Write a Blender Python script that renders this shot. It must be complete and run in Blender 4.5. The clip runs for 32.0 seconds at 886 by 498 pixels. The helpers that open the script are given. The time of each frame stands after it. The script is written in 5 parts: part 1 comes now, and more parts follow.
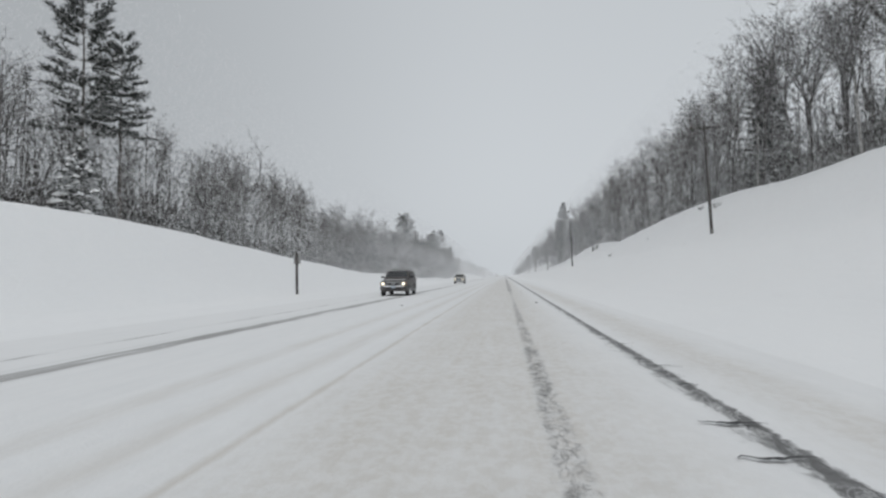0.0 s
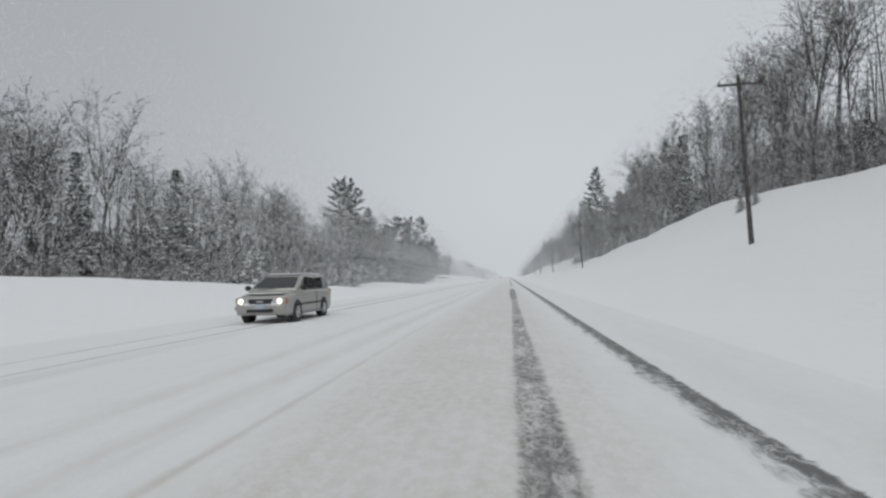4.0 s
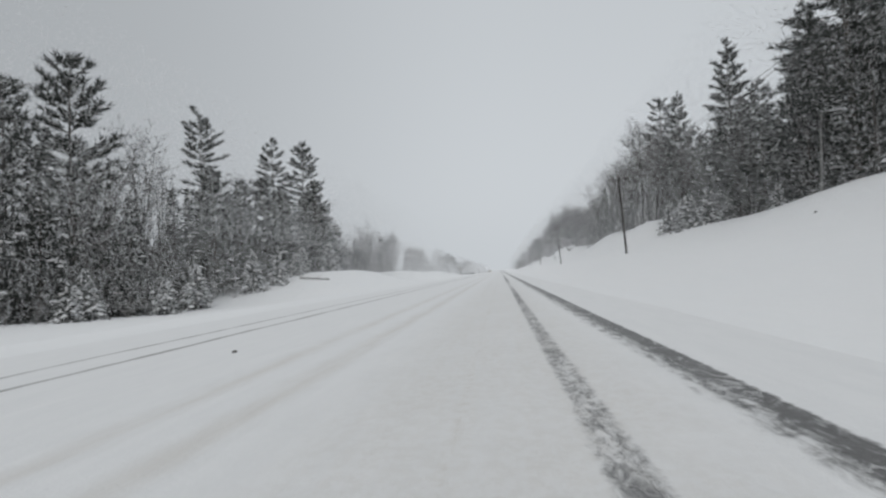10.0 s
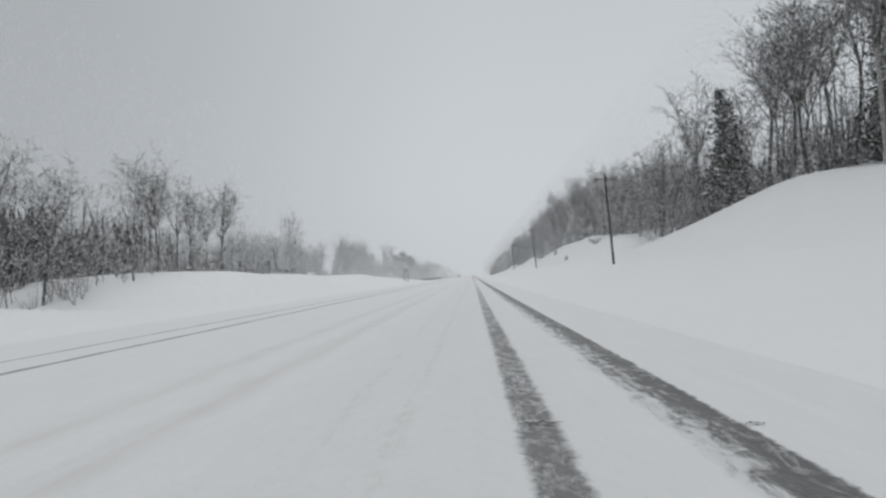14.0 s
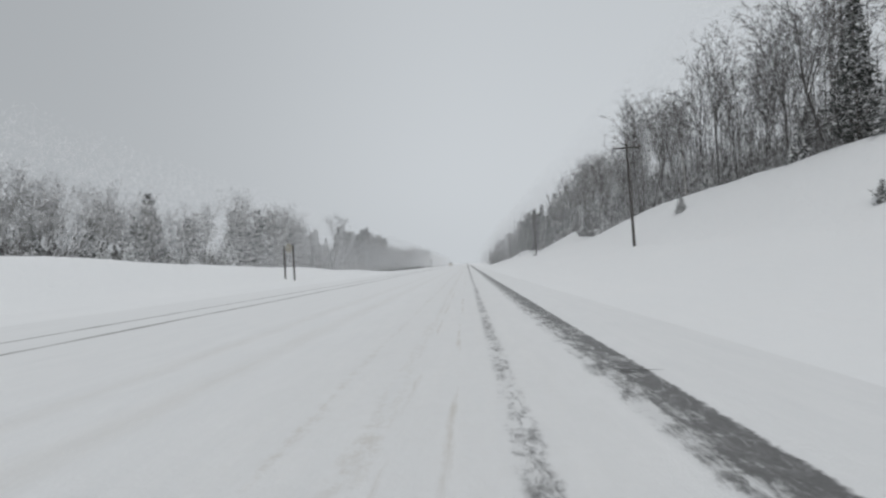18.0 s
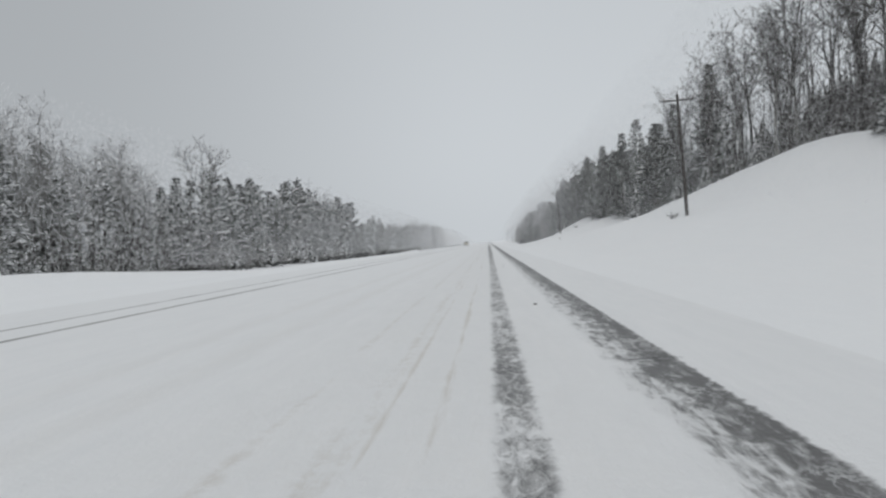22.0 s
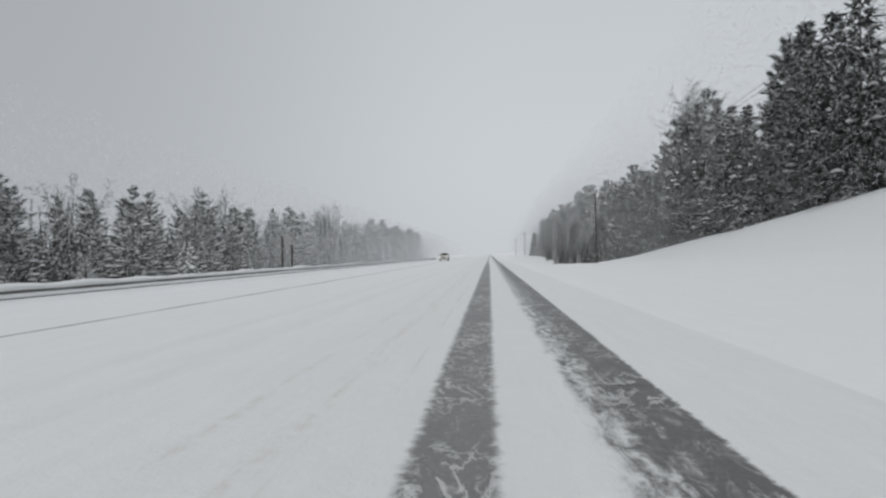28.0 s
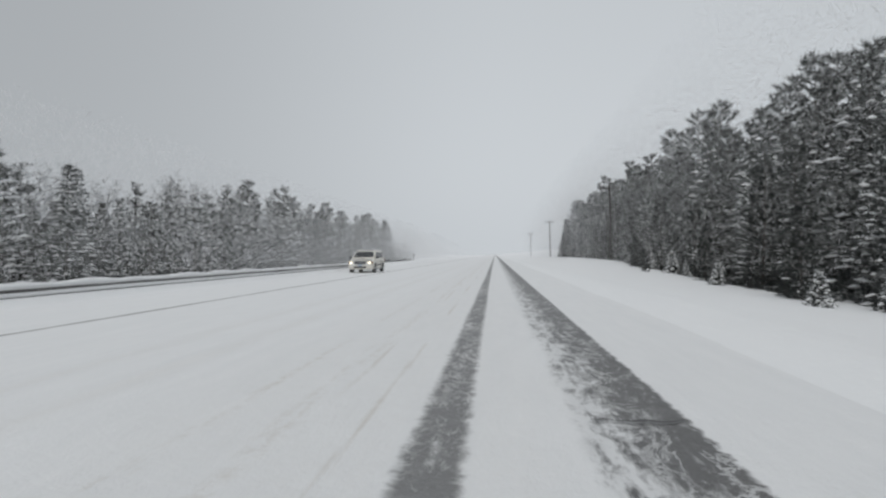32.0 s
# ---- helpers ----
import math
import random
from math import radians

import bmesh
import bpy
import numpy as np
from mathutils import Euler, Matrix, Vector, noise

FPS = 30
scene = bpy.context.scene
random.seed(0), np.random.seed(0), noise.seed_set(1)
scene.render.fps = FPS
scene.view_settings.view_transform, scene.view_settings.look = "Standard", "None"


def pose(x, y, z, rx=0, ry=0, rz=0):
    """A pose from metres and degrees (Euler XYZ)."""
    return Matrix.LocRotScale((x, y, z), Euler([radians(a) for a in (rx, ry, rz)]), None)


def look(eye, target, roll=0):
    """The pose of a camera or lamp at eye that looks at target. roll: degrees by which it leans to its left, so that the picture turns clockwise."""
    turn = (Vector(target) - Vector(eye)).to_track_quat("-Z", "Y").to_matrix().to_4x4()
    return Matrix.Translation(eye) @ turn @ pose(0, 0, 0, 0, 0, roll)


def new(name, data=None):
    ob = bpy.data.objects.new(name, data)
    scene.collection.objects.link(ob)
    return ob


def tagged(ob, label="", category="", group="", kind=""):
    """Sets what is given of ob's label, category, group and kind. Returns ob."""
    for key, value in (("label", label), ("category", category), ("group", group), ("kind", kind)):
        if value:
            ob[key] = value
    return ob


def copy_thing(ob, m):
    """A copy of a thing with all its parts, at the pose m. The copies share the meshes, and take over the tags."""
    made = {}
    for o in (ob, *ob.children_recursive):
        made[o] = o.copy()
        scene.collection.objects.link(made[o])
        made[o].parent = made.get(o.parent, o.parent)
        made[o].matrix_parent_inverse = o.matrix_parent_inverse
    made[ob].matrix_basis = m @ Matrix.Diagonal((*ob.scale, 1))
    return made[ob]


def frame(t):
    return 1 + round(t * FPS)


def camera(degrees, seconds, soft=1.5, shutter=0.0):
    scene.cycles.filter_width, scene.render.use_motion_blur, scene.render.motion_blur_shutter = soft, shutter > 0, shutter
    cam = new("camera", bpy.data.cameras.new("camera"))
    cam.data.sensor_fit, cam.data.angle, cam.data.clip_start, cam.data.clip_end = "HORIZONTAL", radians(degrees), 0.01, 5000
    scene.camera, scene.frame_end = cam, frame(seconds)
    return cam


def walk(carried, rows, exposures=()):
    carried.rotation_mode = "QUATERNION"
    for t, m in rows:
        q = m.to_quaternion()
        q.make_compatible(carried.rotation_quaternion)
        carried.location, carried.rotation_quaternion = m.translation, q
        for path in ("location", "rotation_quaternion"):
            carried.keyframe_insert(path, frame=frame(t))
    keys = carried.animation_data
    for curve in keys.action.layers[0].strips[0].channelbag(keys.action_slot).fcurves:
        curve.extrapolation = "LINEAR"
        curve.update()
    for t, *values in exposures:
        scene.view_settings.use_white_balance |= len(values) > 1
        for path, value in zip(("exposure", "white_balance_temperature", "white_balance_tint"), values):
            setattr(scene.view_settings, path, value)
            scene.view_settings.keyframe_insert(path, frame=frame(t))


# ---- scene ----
LENS = 78.0
ROWS = [
    (0, -0.14, 0, 1.4, 92.81, 0.8, 6.42),
    (1, -0.10, 20, 1.4, 92.16, 0.8, 6.42),
    (2, -0.01, 40, 1.4, 92.94, 1.3, 7.12),
    (3, 0.07, 60, 1.4, 93.05, 1.3, 6.83),
    (3.5, 0.07, 70, 1.4, 93.05, 1.3, 6.88),
    (5.5, 0.01, 110, 1.4, 93.04, 1.2, 6.94),
    (6, -0.08, 120, 1.4, 93.05, 1.3, 6.65),
    (7, -0.17, 140, 1.4, 93.13, 2, 6.71),
    (8, -0.27, 160, 1.4, 92.63, 2.7, 6.83),
    (9, -0.41, 180, 1.4, 92.73, 2.6, 6.72),
    (10, -0.49, 200, 1.4, 92.51, 3.1, 5.96),
    (11, -0.52, 220, 1.4, 92.60, 3, 5.67),
    (12, -0.51, 240, 1.4, 92.80, 2.5, 4.49),
    (13, -0.40, 260, 1.4, 92.83, 1.8, 3.60),
    (14, -0.24, 280, 1.4, 92.80, 1.6, 3.01),
    (14.5, -0.18, 290, 1.4, 92.60, 1.2, 2.72),
    (16.5, -0.18, 330, 1.4, 91.99, 1, 2.13),
    (17, -0.16, 340, 1.4, 91.85, 0.4, 2.01),
    (18, -0.14, 360, 1.4, 91.52, 1, 2.48),
    (19, -0.07, 380, 1.4, 91.37, 1.3, 2.84),
    (20, 0.05, 400, 1.4, 90.45, 1.2, 4.37),
    (21, 0.11, 420, 1.4, 88.70, 1.7, 4.19),
    (22, 0.13, 440, 1.4, 89.39, 1.9, 4.73),
    (23, 0.21, 460, 1.4, 88.91, 1.7, 5.14),
    (24, 0.29, 480, 1.4, 89.38, 1.7, 4.96),
    (25, 0.34, 500, 1.4, 89.97, 2.1, 5.61),
    (25.5, 0.43, 510, 1.4, 90.05, 1.8, 5.49),
    (27.5, 0.56, 550, 1.4, 90.20, 0.9, 5.08),
    (28, 0.63, 560, 1.4, 90.57, 0.4, 4.84),
    (29, 0.63, 580, 1.4, 90.57, 0.5, 4.19),
    (30, 0.69, 600, 1.4, 90.52, 0.6, 4.02),
    (31, 0.76, 620, 1.4, 90.27, 0.4, 4.90),
    (32, 0.80, 640, 1.4, 90.56, 0.3, 5.43),
]
cam = camera(LENS, 32.0, soft=2.4)
walk(cam, [(t, pose(x, y, z, rx, ry, rz)) for t, x, y, z, rx, ry, rz in ROWS])

# ---- light: an overcast snowing sky and a wide, weak sun behind the cloud ----
world = bpy.data.worlds.new("overcast")
scene.world = world
world.use_nodes = True
wt = world.node_tree
wt.nodes.clear()
w_out = wt.nodes.new("ShaderNodeOutputWorld")
w_bg = wt.nodes.new("ShaderNodeBackground")
w_sky = wt.nodes.new("ShaderNodeTexSky")
w_sky.sky_type, w_sky.sun_disc = "NISHITA", False
w_sky.sun_elevation, w_sky.sun_rotation = radians(50), radians(180)
w_sky.air_density, w_sky.dust_density, w_sky.ozone_density = 1.0, 6.0, 1.0
w_hs = wt.nodes.new("ShaderNodeHueSaturation")
w_hs.inputs["Saturation"].default_value = 0.04
w_mix = wt.nodes.new("ShaderNodeMix")
w_mix.data_type = "RGBA"
w_mix.inputs[0].default_value = 0.9
w_mix.inputs[7].default_value = (5.56, 5.9, 6.22, 1)
w_bg.inputs["Strength"].default_value = 0.094
wt.links.new(w_sky.outputs[0], w_hs.inputs["Color"])
wt.links.new(w_hs.outputs[0], w_mix.inputs[6])
# the cloud is brightest low over the snow and greyer higher up
w_tc = wt.nodes.new("ShaderNodeTexCoord")
w_sep = wt.nodes.new("ShaderNodeSeparateXYZ")
w_ramp = wt.nodes.new("ShaderNodeMapRange")
w_ramp.interpolation_type = "SMOOTHSTEP"
for i, v in enumerate((0.0, 0.6, 1.15, 1.05)):
    w_ramp.inputs[1 + i].default_value = v
w_mul = wt.nodes.new("ShaderNodeVectorMath")
w_mul.operation = "SCALE"
wt.links.new(w_tc.outputs["Generated"], w_sep.inputs[0])
wt.links.new(w_sep.outputs["Z"], w_ramp.inputs[0])
# the sky is dimmer over the woods beyond the far lane than ahead and over the hill: lens edge falloff put into the sky
w_side = wt.nodes.new("ShaderNodeMapRange")
w_side.interpolation_type = "SMOOTHSTEP"
for i, v in enumerate((-0.75, 0.05, 0.72, 1.02)):
    w_side.inputs[1 + i].default_value = v
w_both = wt.nodes.new("ShaderNodeMath")
w_both.operation = "MULTIPLY"
wt.links.new(w_sep.outputs["X"], w_side.inputs[0])
wt.links.new(w_ramp.outputs[0], w_both.inputs[0])
wt.links.new(w_side.outputs[0], w_both.inputs[1])
wt.links.new(w_mix.outputs[2], w_mul.inputs[0])
wt.links.new(w_both.outputs[0], w_mul.inputs["Scale"])
wt.links.new(w_mul.outputs[0], w_bg.inputs["Color"])
wt.links.new(w_bg.outputs[0], w_out.inputs["Surface"])

sun_data = bpy.data.lights.new("sun", "SUN")
sun_data.energy, sun_data.angle, sun_data.color = 0.7, radians(50), (1.0, 0.98, 0.95)
sun = new("sun", sun_data)
sun.matrix_world = look((0, -50, 60), (6, 0, 0))

# ---- materials ----


def material(name):
    m = bpy.data.materials.new(name)
    m.use_nodes = True
    nt = m.node_tree
    return m, nt, nt.nodes["Principled BSDF"]


def node(nt, kind, **sets):
    n = nt.nodes.new(kind)
    for k, v in sets.items():
        if k == "op":
            n.operation = v
        else:
            n.inputs[k].default_value = v
    return n


def noise_tex(nt, scale, detail=4.0, rough=0.55, coords=None, stretch=None, twist=0.0, spin=0.0):
    n = node(nt, "ShaderNodeTexNoise", Scale=scale, Detail=detail, Roughness=rough, Distortion=twist)
    if coords is None:
        geo = nt.nodes.new("ShaderNodeNewGeometry")
        coords = geo.outputs["Position"]
    if stretch:
        mp = nt.nodes.new("ShaderNodeMapping")
        mp.inputs["Scale"].default_value = stretch
        mp.inputs["Rotation"].default_value = (0, 0, radians(spin))
        nt.links.new(coords, mp.inputs["Vector"])
        coords = mp.outputs[0]
    nt.links.new(coords, n.inputs["Vector"])
    return n.outputs["Fac"]


def calc(nt, op, a, b=None, c=None, clamp=False):
    n = nt.nodes.new("ShaderNodeMath")
    n.operation, n.use_clamp = op, clamp
    for i, v in enumerate((a, b, c)):
        if v is None:
            continue
        if isinstance(v, (int, float)):
            n.inputs[i].default_value = v
        else:
            nt.links.new(v, n.inputs[i])
    return n.outputs[0]


def ramp(nt, v, a, b, lo=0.0, hi=1.0):
    n = nt.nodes.new("ShaderNodeMapRange")
    n.interpolation_type = "SMOOTHSTEP"
    nt.links.new(v, n.inputs[0])
    for i, x in enumerate((a, b, lo, hi)):
        n.inputs[1 + i].default_value = x
    return n.outputs[0]


def blend(nt, fac, a, b):
    n = nt.nodes.new("ShaderNodeMix")
    n.data_type = "RGBA"
    for i, v in ((0, fac), (6, a), (7, b)):
        if isinstance(v, tuple):
            n.inputs[i].default_value = (*v, 1)
        elif isinstance(v, (int, float)):
            n.inputs[i].default_value = v
        else:
            nt.links.new(v, n.inputs[i])
    return n.outputs[2]


def bump(nt, bsdf, height, strength=0.3, distance=0.05):
    b = node(nt, "ShaderNodeBump", Strength=strength, Distance=distance)
    nt.links.new(height, b.inputs["Height"])
    nt.links.new(b.outputs[0], bsdf.inputs["Normal"])


def simple(name, color, rough=0.5, metal=0.0, vary=0.15, scale=8.0, bumpy=0.0):
    m, nt, b = material(name)
    n = noise_tex(nt, scale)
    n2 = noise_tex(nt, scale * 9)
    f = calc(nt, "ADD", calc(nt, "MULTIPLY", n, 0.6), calc(nt, "MULTIPLY", n2, 0.4))
    nt.links.new(blend(nt, f, tuple(c * (1 - vary) for c in color), tuple(min(1, c * (1 + vary)) for c in color)), b.inputs["Base Color"])
    b.inputs["Roughness"].default_value, b.inputs["Metallic"].default_value = rough, metal
    if bumpy:
        bump(nt, b, n2, bumpy, 0.02)
    return m


def snow_material(name, white=0.86, grain=1.0):
    m, nt, b = material(name)
    big, mid, fine = noise_tex(nt, 0.12), noise_tex(nt, 1.1, 5), noise_tex(nt, 14, 3)
    f = calc(nt, "ADD", calc(nt, "MULTIPLY", big, 0.6), calc(nt, "MULTIPLY", mid, 0.4))
    nt.links.new(blend(nt, f, (white * 0.95, white * 0.965, white * 0.98), (white, white, white)), b.inputs["Base Color"])
    b.inputs["Roughness"].default_value = 0.85
    h = calc(nt, "ADD", calc(nt, "MULTIPLY", mid, 1.0), calc(nt, "MULTIPLY", fine, 0.25))
    drift = noise_tex(nt, 0.5, 4, 0.5, stretch=(1.0, 0.35, 1.0))
    ripple = noise_tex(nt, 1.3, 5, 0.6, stretch=(1.0, 0.12, 1.0), twist=0.3, spin=5)
    h = calc(nt, "ADD", h, calc(nt, "ADD", calc(nt, "MULTIPLY", drift, 1.6), calc(nt, "MULTIPLY", ripple, 1.5)))
    bump(nt, b, h, 0.45 * grain, 0.14)
    return m


def snow_on(name, color, rough, amount, cut=(0.25, 0.75), vary=0.3, patch=11.0, tint=0.8):
    """A surface with snow lying on what faces up, in patches, varied from thing to thing."""
    m, nt, b = material(name)
    geo = nt.nodes.new("ShaderNodeNewGeometry")
    sep = nt.nodes.new("ShaderNodeSeparateXYZ")
    nt.links.new(geo.outputs["Normal"], sep.inputs[0])
    info = nt.nodes.new("ShaderNodeObjectInfo")
    patchy = noise_tex(nt, patch, 3)
    up = ramp(nt, calc(nt, "ADD", calc(nt, "ABSOLUTE", sep.outputs["Z"]), calc(nt, "MULTIPLY", calc(nt, "SUBTRACT", patchy, 0.5), 0.8)), cut[0], cut[1])
    lay = calc(nt, "MULTIPLY", up, calc(nt, "ADD", amount * 0.7, calc(nt, "MULTIPLY", info.outputs["Random"], amount * 0.6)), clamp=True)
    grain = noise_tex(nt, 5, 5)
    v = calc(nt, "ADD", calc(nt, "MULTIPLY", grain, 0.6), calc(nt, "MULTIPLY", info.outputs["Random"], 0.4))
    base = blend(nt, v, tuple(c * (1 - vary) for c in color), tuple(c * (1 + vary) for c in color))
    nt.links.new(blend(nt, lay, base, (tint, tint, tint)), b.inputs["Base Color"])
    b.inputs["Roughness"].default_value = rough
    return m


def needles(name, color, amount, patch=1.3, vary=0.25):
    """Needles with snow caught on whole sprays: soft flat patches about half a metre across, more on some trees than on others."""
    m, nt, b = material(name)
    info = nt.nodes.new("ShaderNodeObjectInfo")
    lay = ramp(nt, noise_tex(nt, patch, 4, 0.6, stretch=(1.0, 1.0, 2.6)), 0.5, 0.68)
    lay = calc(nt, "MULTIPLY", lay, calc(nt, "ADD", amount * 0.6, calc(nt, "MULTIPLY", info.outputs["Random"], amount * 0.8)), clamp=True)
    v = calc(nt, "ADD", calc(nt, "MULTIPLY", noise_tex(nt, 2.2, 4), 0.6), calc(nt, "MULTIPLY", info.outputs["Random"], 0.4))
    base = blend(nt, v, tuple(c * (1 - vary) for c in color), tuple(c * (1 + vary) for c in color))
    nt.links.new(blend(nt, lay, base, (0.8, 0.8, 0.8)), b.inputs["Base Color"])
    b.inputs["Roughness"].default_value = 0.75
    return m


SNOW = snow_material("snow")
SNOW_SOFT = snow_material("snow_lump", 0.84, 0.6)
BARK = snow_on("grey_bark", (0.075, 0.071, 0.068), 0.9, 0.35, (0.3, 0.9), 0.3)
PINE_BARK = snow_on("pine_bark", (0.12, 0.108, 0.1), 0.9, 0.5, (0.3, 0.9), 0.3)
TWIG = snow_on("frosted_twigs", (0.088, 0.083, 0.081), 0.9, 0.3, (0.35, 0.95), 0.2)
# paler than the other twigs: distance haze is mixed into the rime's colour
HAZE_RIME = snow_on("hazy_rimed_twigs", (0.2, 0.196, 0.193), 0.9, 0.6, (0.3, 0.95), 0.2)
RIMED_NEEDLES = needles("rimed_needles", (0.095, 0.103, 0.1), 0.62, 1.6)
BIRCH = snow_on("birch_bark", (0.3, 0.292, 0.28), 0.8, 0.4, (0.3, 0.9), 0.2)
PINE = needles("pine_needles", (0.066, 0.072, 0.068), 0.22)
SPRUCE = needles("snowy_spruce_needles", (0.066, 0.073, 0.069), 0.3)
LADEN = needles("snow_laden_needles", (0.085, 0.092, 0.088), 0.95, 3.4)
POLE_WOOD = simple("weathered_pole_wood", (0.075, 0.069, 0.065), 0.9, 0, 0.35, 6, 0.4)
POST_WOOD = simple("brown_treated_wood", (0.06, 0.052, 0.047), 0.9, 0, 0.3, 8, 0.3)
RAIL_STEEL = simple("weathered_rail_steel", (0.15, 0.147, 0.143), 0.6, 0.3, 0.3, 5)
STEEL = simple("galvanised_steel", (0.34, 0.35, 0.36), 0.5, 0.6, 0.2, 5)
ALU = simple("bare_aluminium_back", (0.36, 0.36, 0.355), 0.55, 0.3, 0.15, 6)
YELLOW = simple("faded_sheeting", (0.33, 0.315, 0.27), 0.6, 0, 0.15, 6)
CERAMIC = simple("brown_porcelain", (0.12, 0.08, 0.06), 0.25)
WIRE = simple("dark_wire", (0.08, 0.08, 0.08), 0.6)
ROCK = simple("dark_rock", (0.12, 0.115, 0.11), 0.9, 0, 0.4, 3, 0.5)
PAINT_DARK = simple("dark_car_paint", (0.075, 0.069, 0.068), 0.42, 0.15, 0.45, 3)
PAINT_SILVER = simple("silver_car_paint", (0.4, 0.39, 0.37), 0.35, 0.4, 0.12, 3)
PAINT_WHITE = simple("white_car_paint", (0.72, 0.7, 0.64), 0.35, 0, 0.08, 3)
TRIM = simple("black_trim", (0.025, 0.025, 0.027), 0.6, 0, 0.2, 10)
GLASS = simple("dark_car_glass", (0.02, 0.022, 0.024), 0.08, 0, 0.2, 2)
TYRE = simple("tyre_rubber", (0.03, 0.03, 0.03), 0.85, 0, 0.2, 20)
RIM = simple("alloy_rim", (0.5, 0.5, 0.5), 0.35, 0.7, 0.1, 10)
CHROME = simple("chrome", (0.6, 0.6, 0.6), 0.2, 1.0, 0.05, 5)
AMBER = simple("amber_lens", (0.5, 0.22, 0.05), 0.25, 0, 0.1, 10)
PLATE = simple("number_plate", (0.42, 0.48, 0.56), 0.5, 0, 0.05, 10)
CRACK = simple("tar_crack", (0.02, 0.02, 0.021), 0.5, 0, 0.3, 12, 0.3)
HEADLAMP, _, b_h = material("lit_headlamp")
b_h.inputs["Base Color"].default_value = (0.9, 0.85, 0.75, 1)
b_h.inputs["Emission Color"].default_value = (1.0, 0.85, 0.6, 1)
b_h.inputs["Emission Strength"].default_value = 1.6


def along(nt, y, rows):
    """A value that follows the road: rows of (y, value from 0 to 1)."""
    n = nt.nodes.new("ShaderNodeValToRGB")
    n.color_ramp.interpolation = "EASE"
    e = n.color_ramp.elements
    while len(e) < len(rows):
        e.new(0.5)
    for k, (yy, v) in zip(e, rows):
        k.position, k.color = (yy + 60) / 860, (v, v, v, 1)
    nt.links.new(calc(nt, "DIVIDE", calc(nt, "ADD", y, 60.0), 860.0), n.inputs[0])
    return n.outputs[0]


# how the two bare tracks change along the road: middle and half width in metres, and how clean they are swept
RIGHT_MID = ((0, 0.507), (65, 0.515), (130, 0.509), (185, 0.468), (250, 0.456), (370, 0.45), (470, 0.465), (607, 0.484), (700, 0.481))
RIGHT_HALF = ((-10, 0.16), (20, 0.13), (45, 0.13), (70, 0.16), (125, 0.2), (185, 0.29), (250, 0.33), (370, 0.35), (470, 0.39), (607, 0.46), (700, 0.46))
RIGHT_BARE = ((0, 0.6), (30, 0.55), (60, 0.62), (120, 0.8), (200, 0.7), (250, 0.66), (300, 0.62), (365, 0.68), (430, 0.6), (480, 0.58), (510, 0.75), (600, 0.8), (640, 0.62))
LEFT_HALF = ((0, 0.12), (18, 0.1), (35, 0.05), (50, 0.2), (75, 0.22), (110, 0.15), (124, 0.25), (138, 0.22), (150, 0.06), (170, 0.12), (195, 0.17), (215, 0.14), (250, 0.14), (275, 0.18), (330, 0.17), (370, 0.1), (410, 0.09), (435, 0.16), (470, 0.15), (510, 0.22), (570, 0.3), (625, 0.28), (650, 0.18), (680, 0.13))
LEFT_BARE = ((0, 0.36), (20, 0.42), (35, 0.25), (50, 0.42), (75, 0.5), (110, 0.55), (125, 0.8), (138, 0.75), (148, 0.2), (162, 0.35), (174, 0.55), (190, 0.52), (205, 0.45), (230, 0.58), (250, 0.32), (272, 0.72), (330, 0.48), (365, 0.34), (390, 0.42), (420, 0.48), (450, 0.46), (480, 0.52), (510, 0.72), (570, 0.85), (640, 0.78))


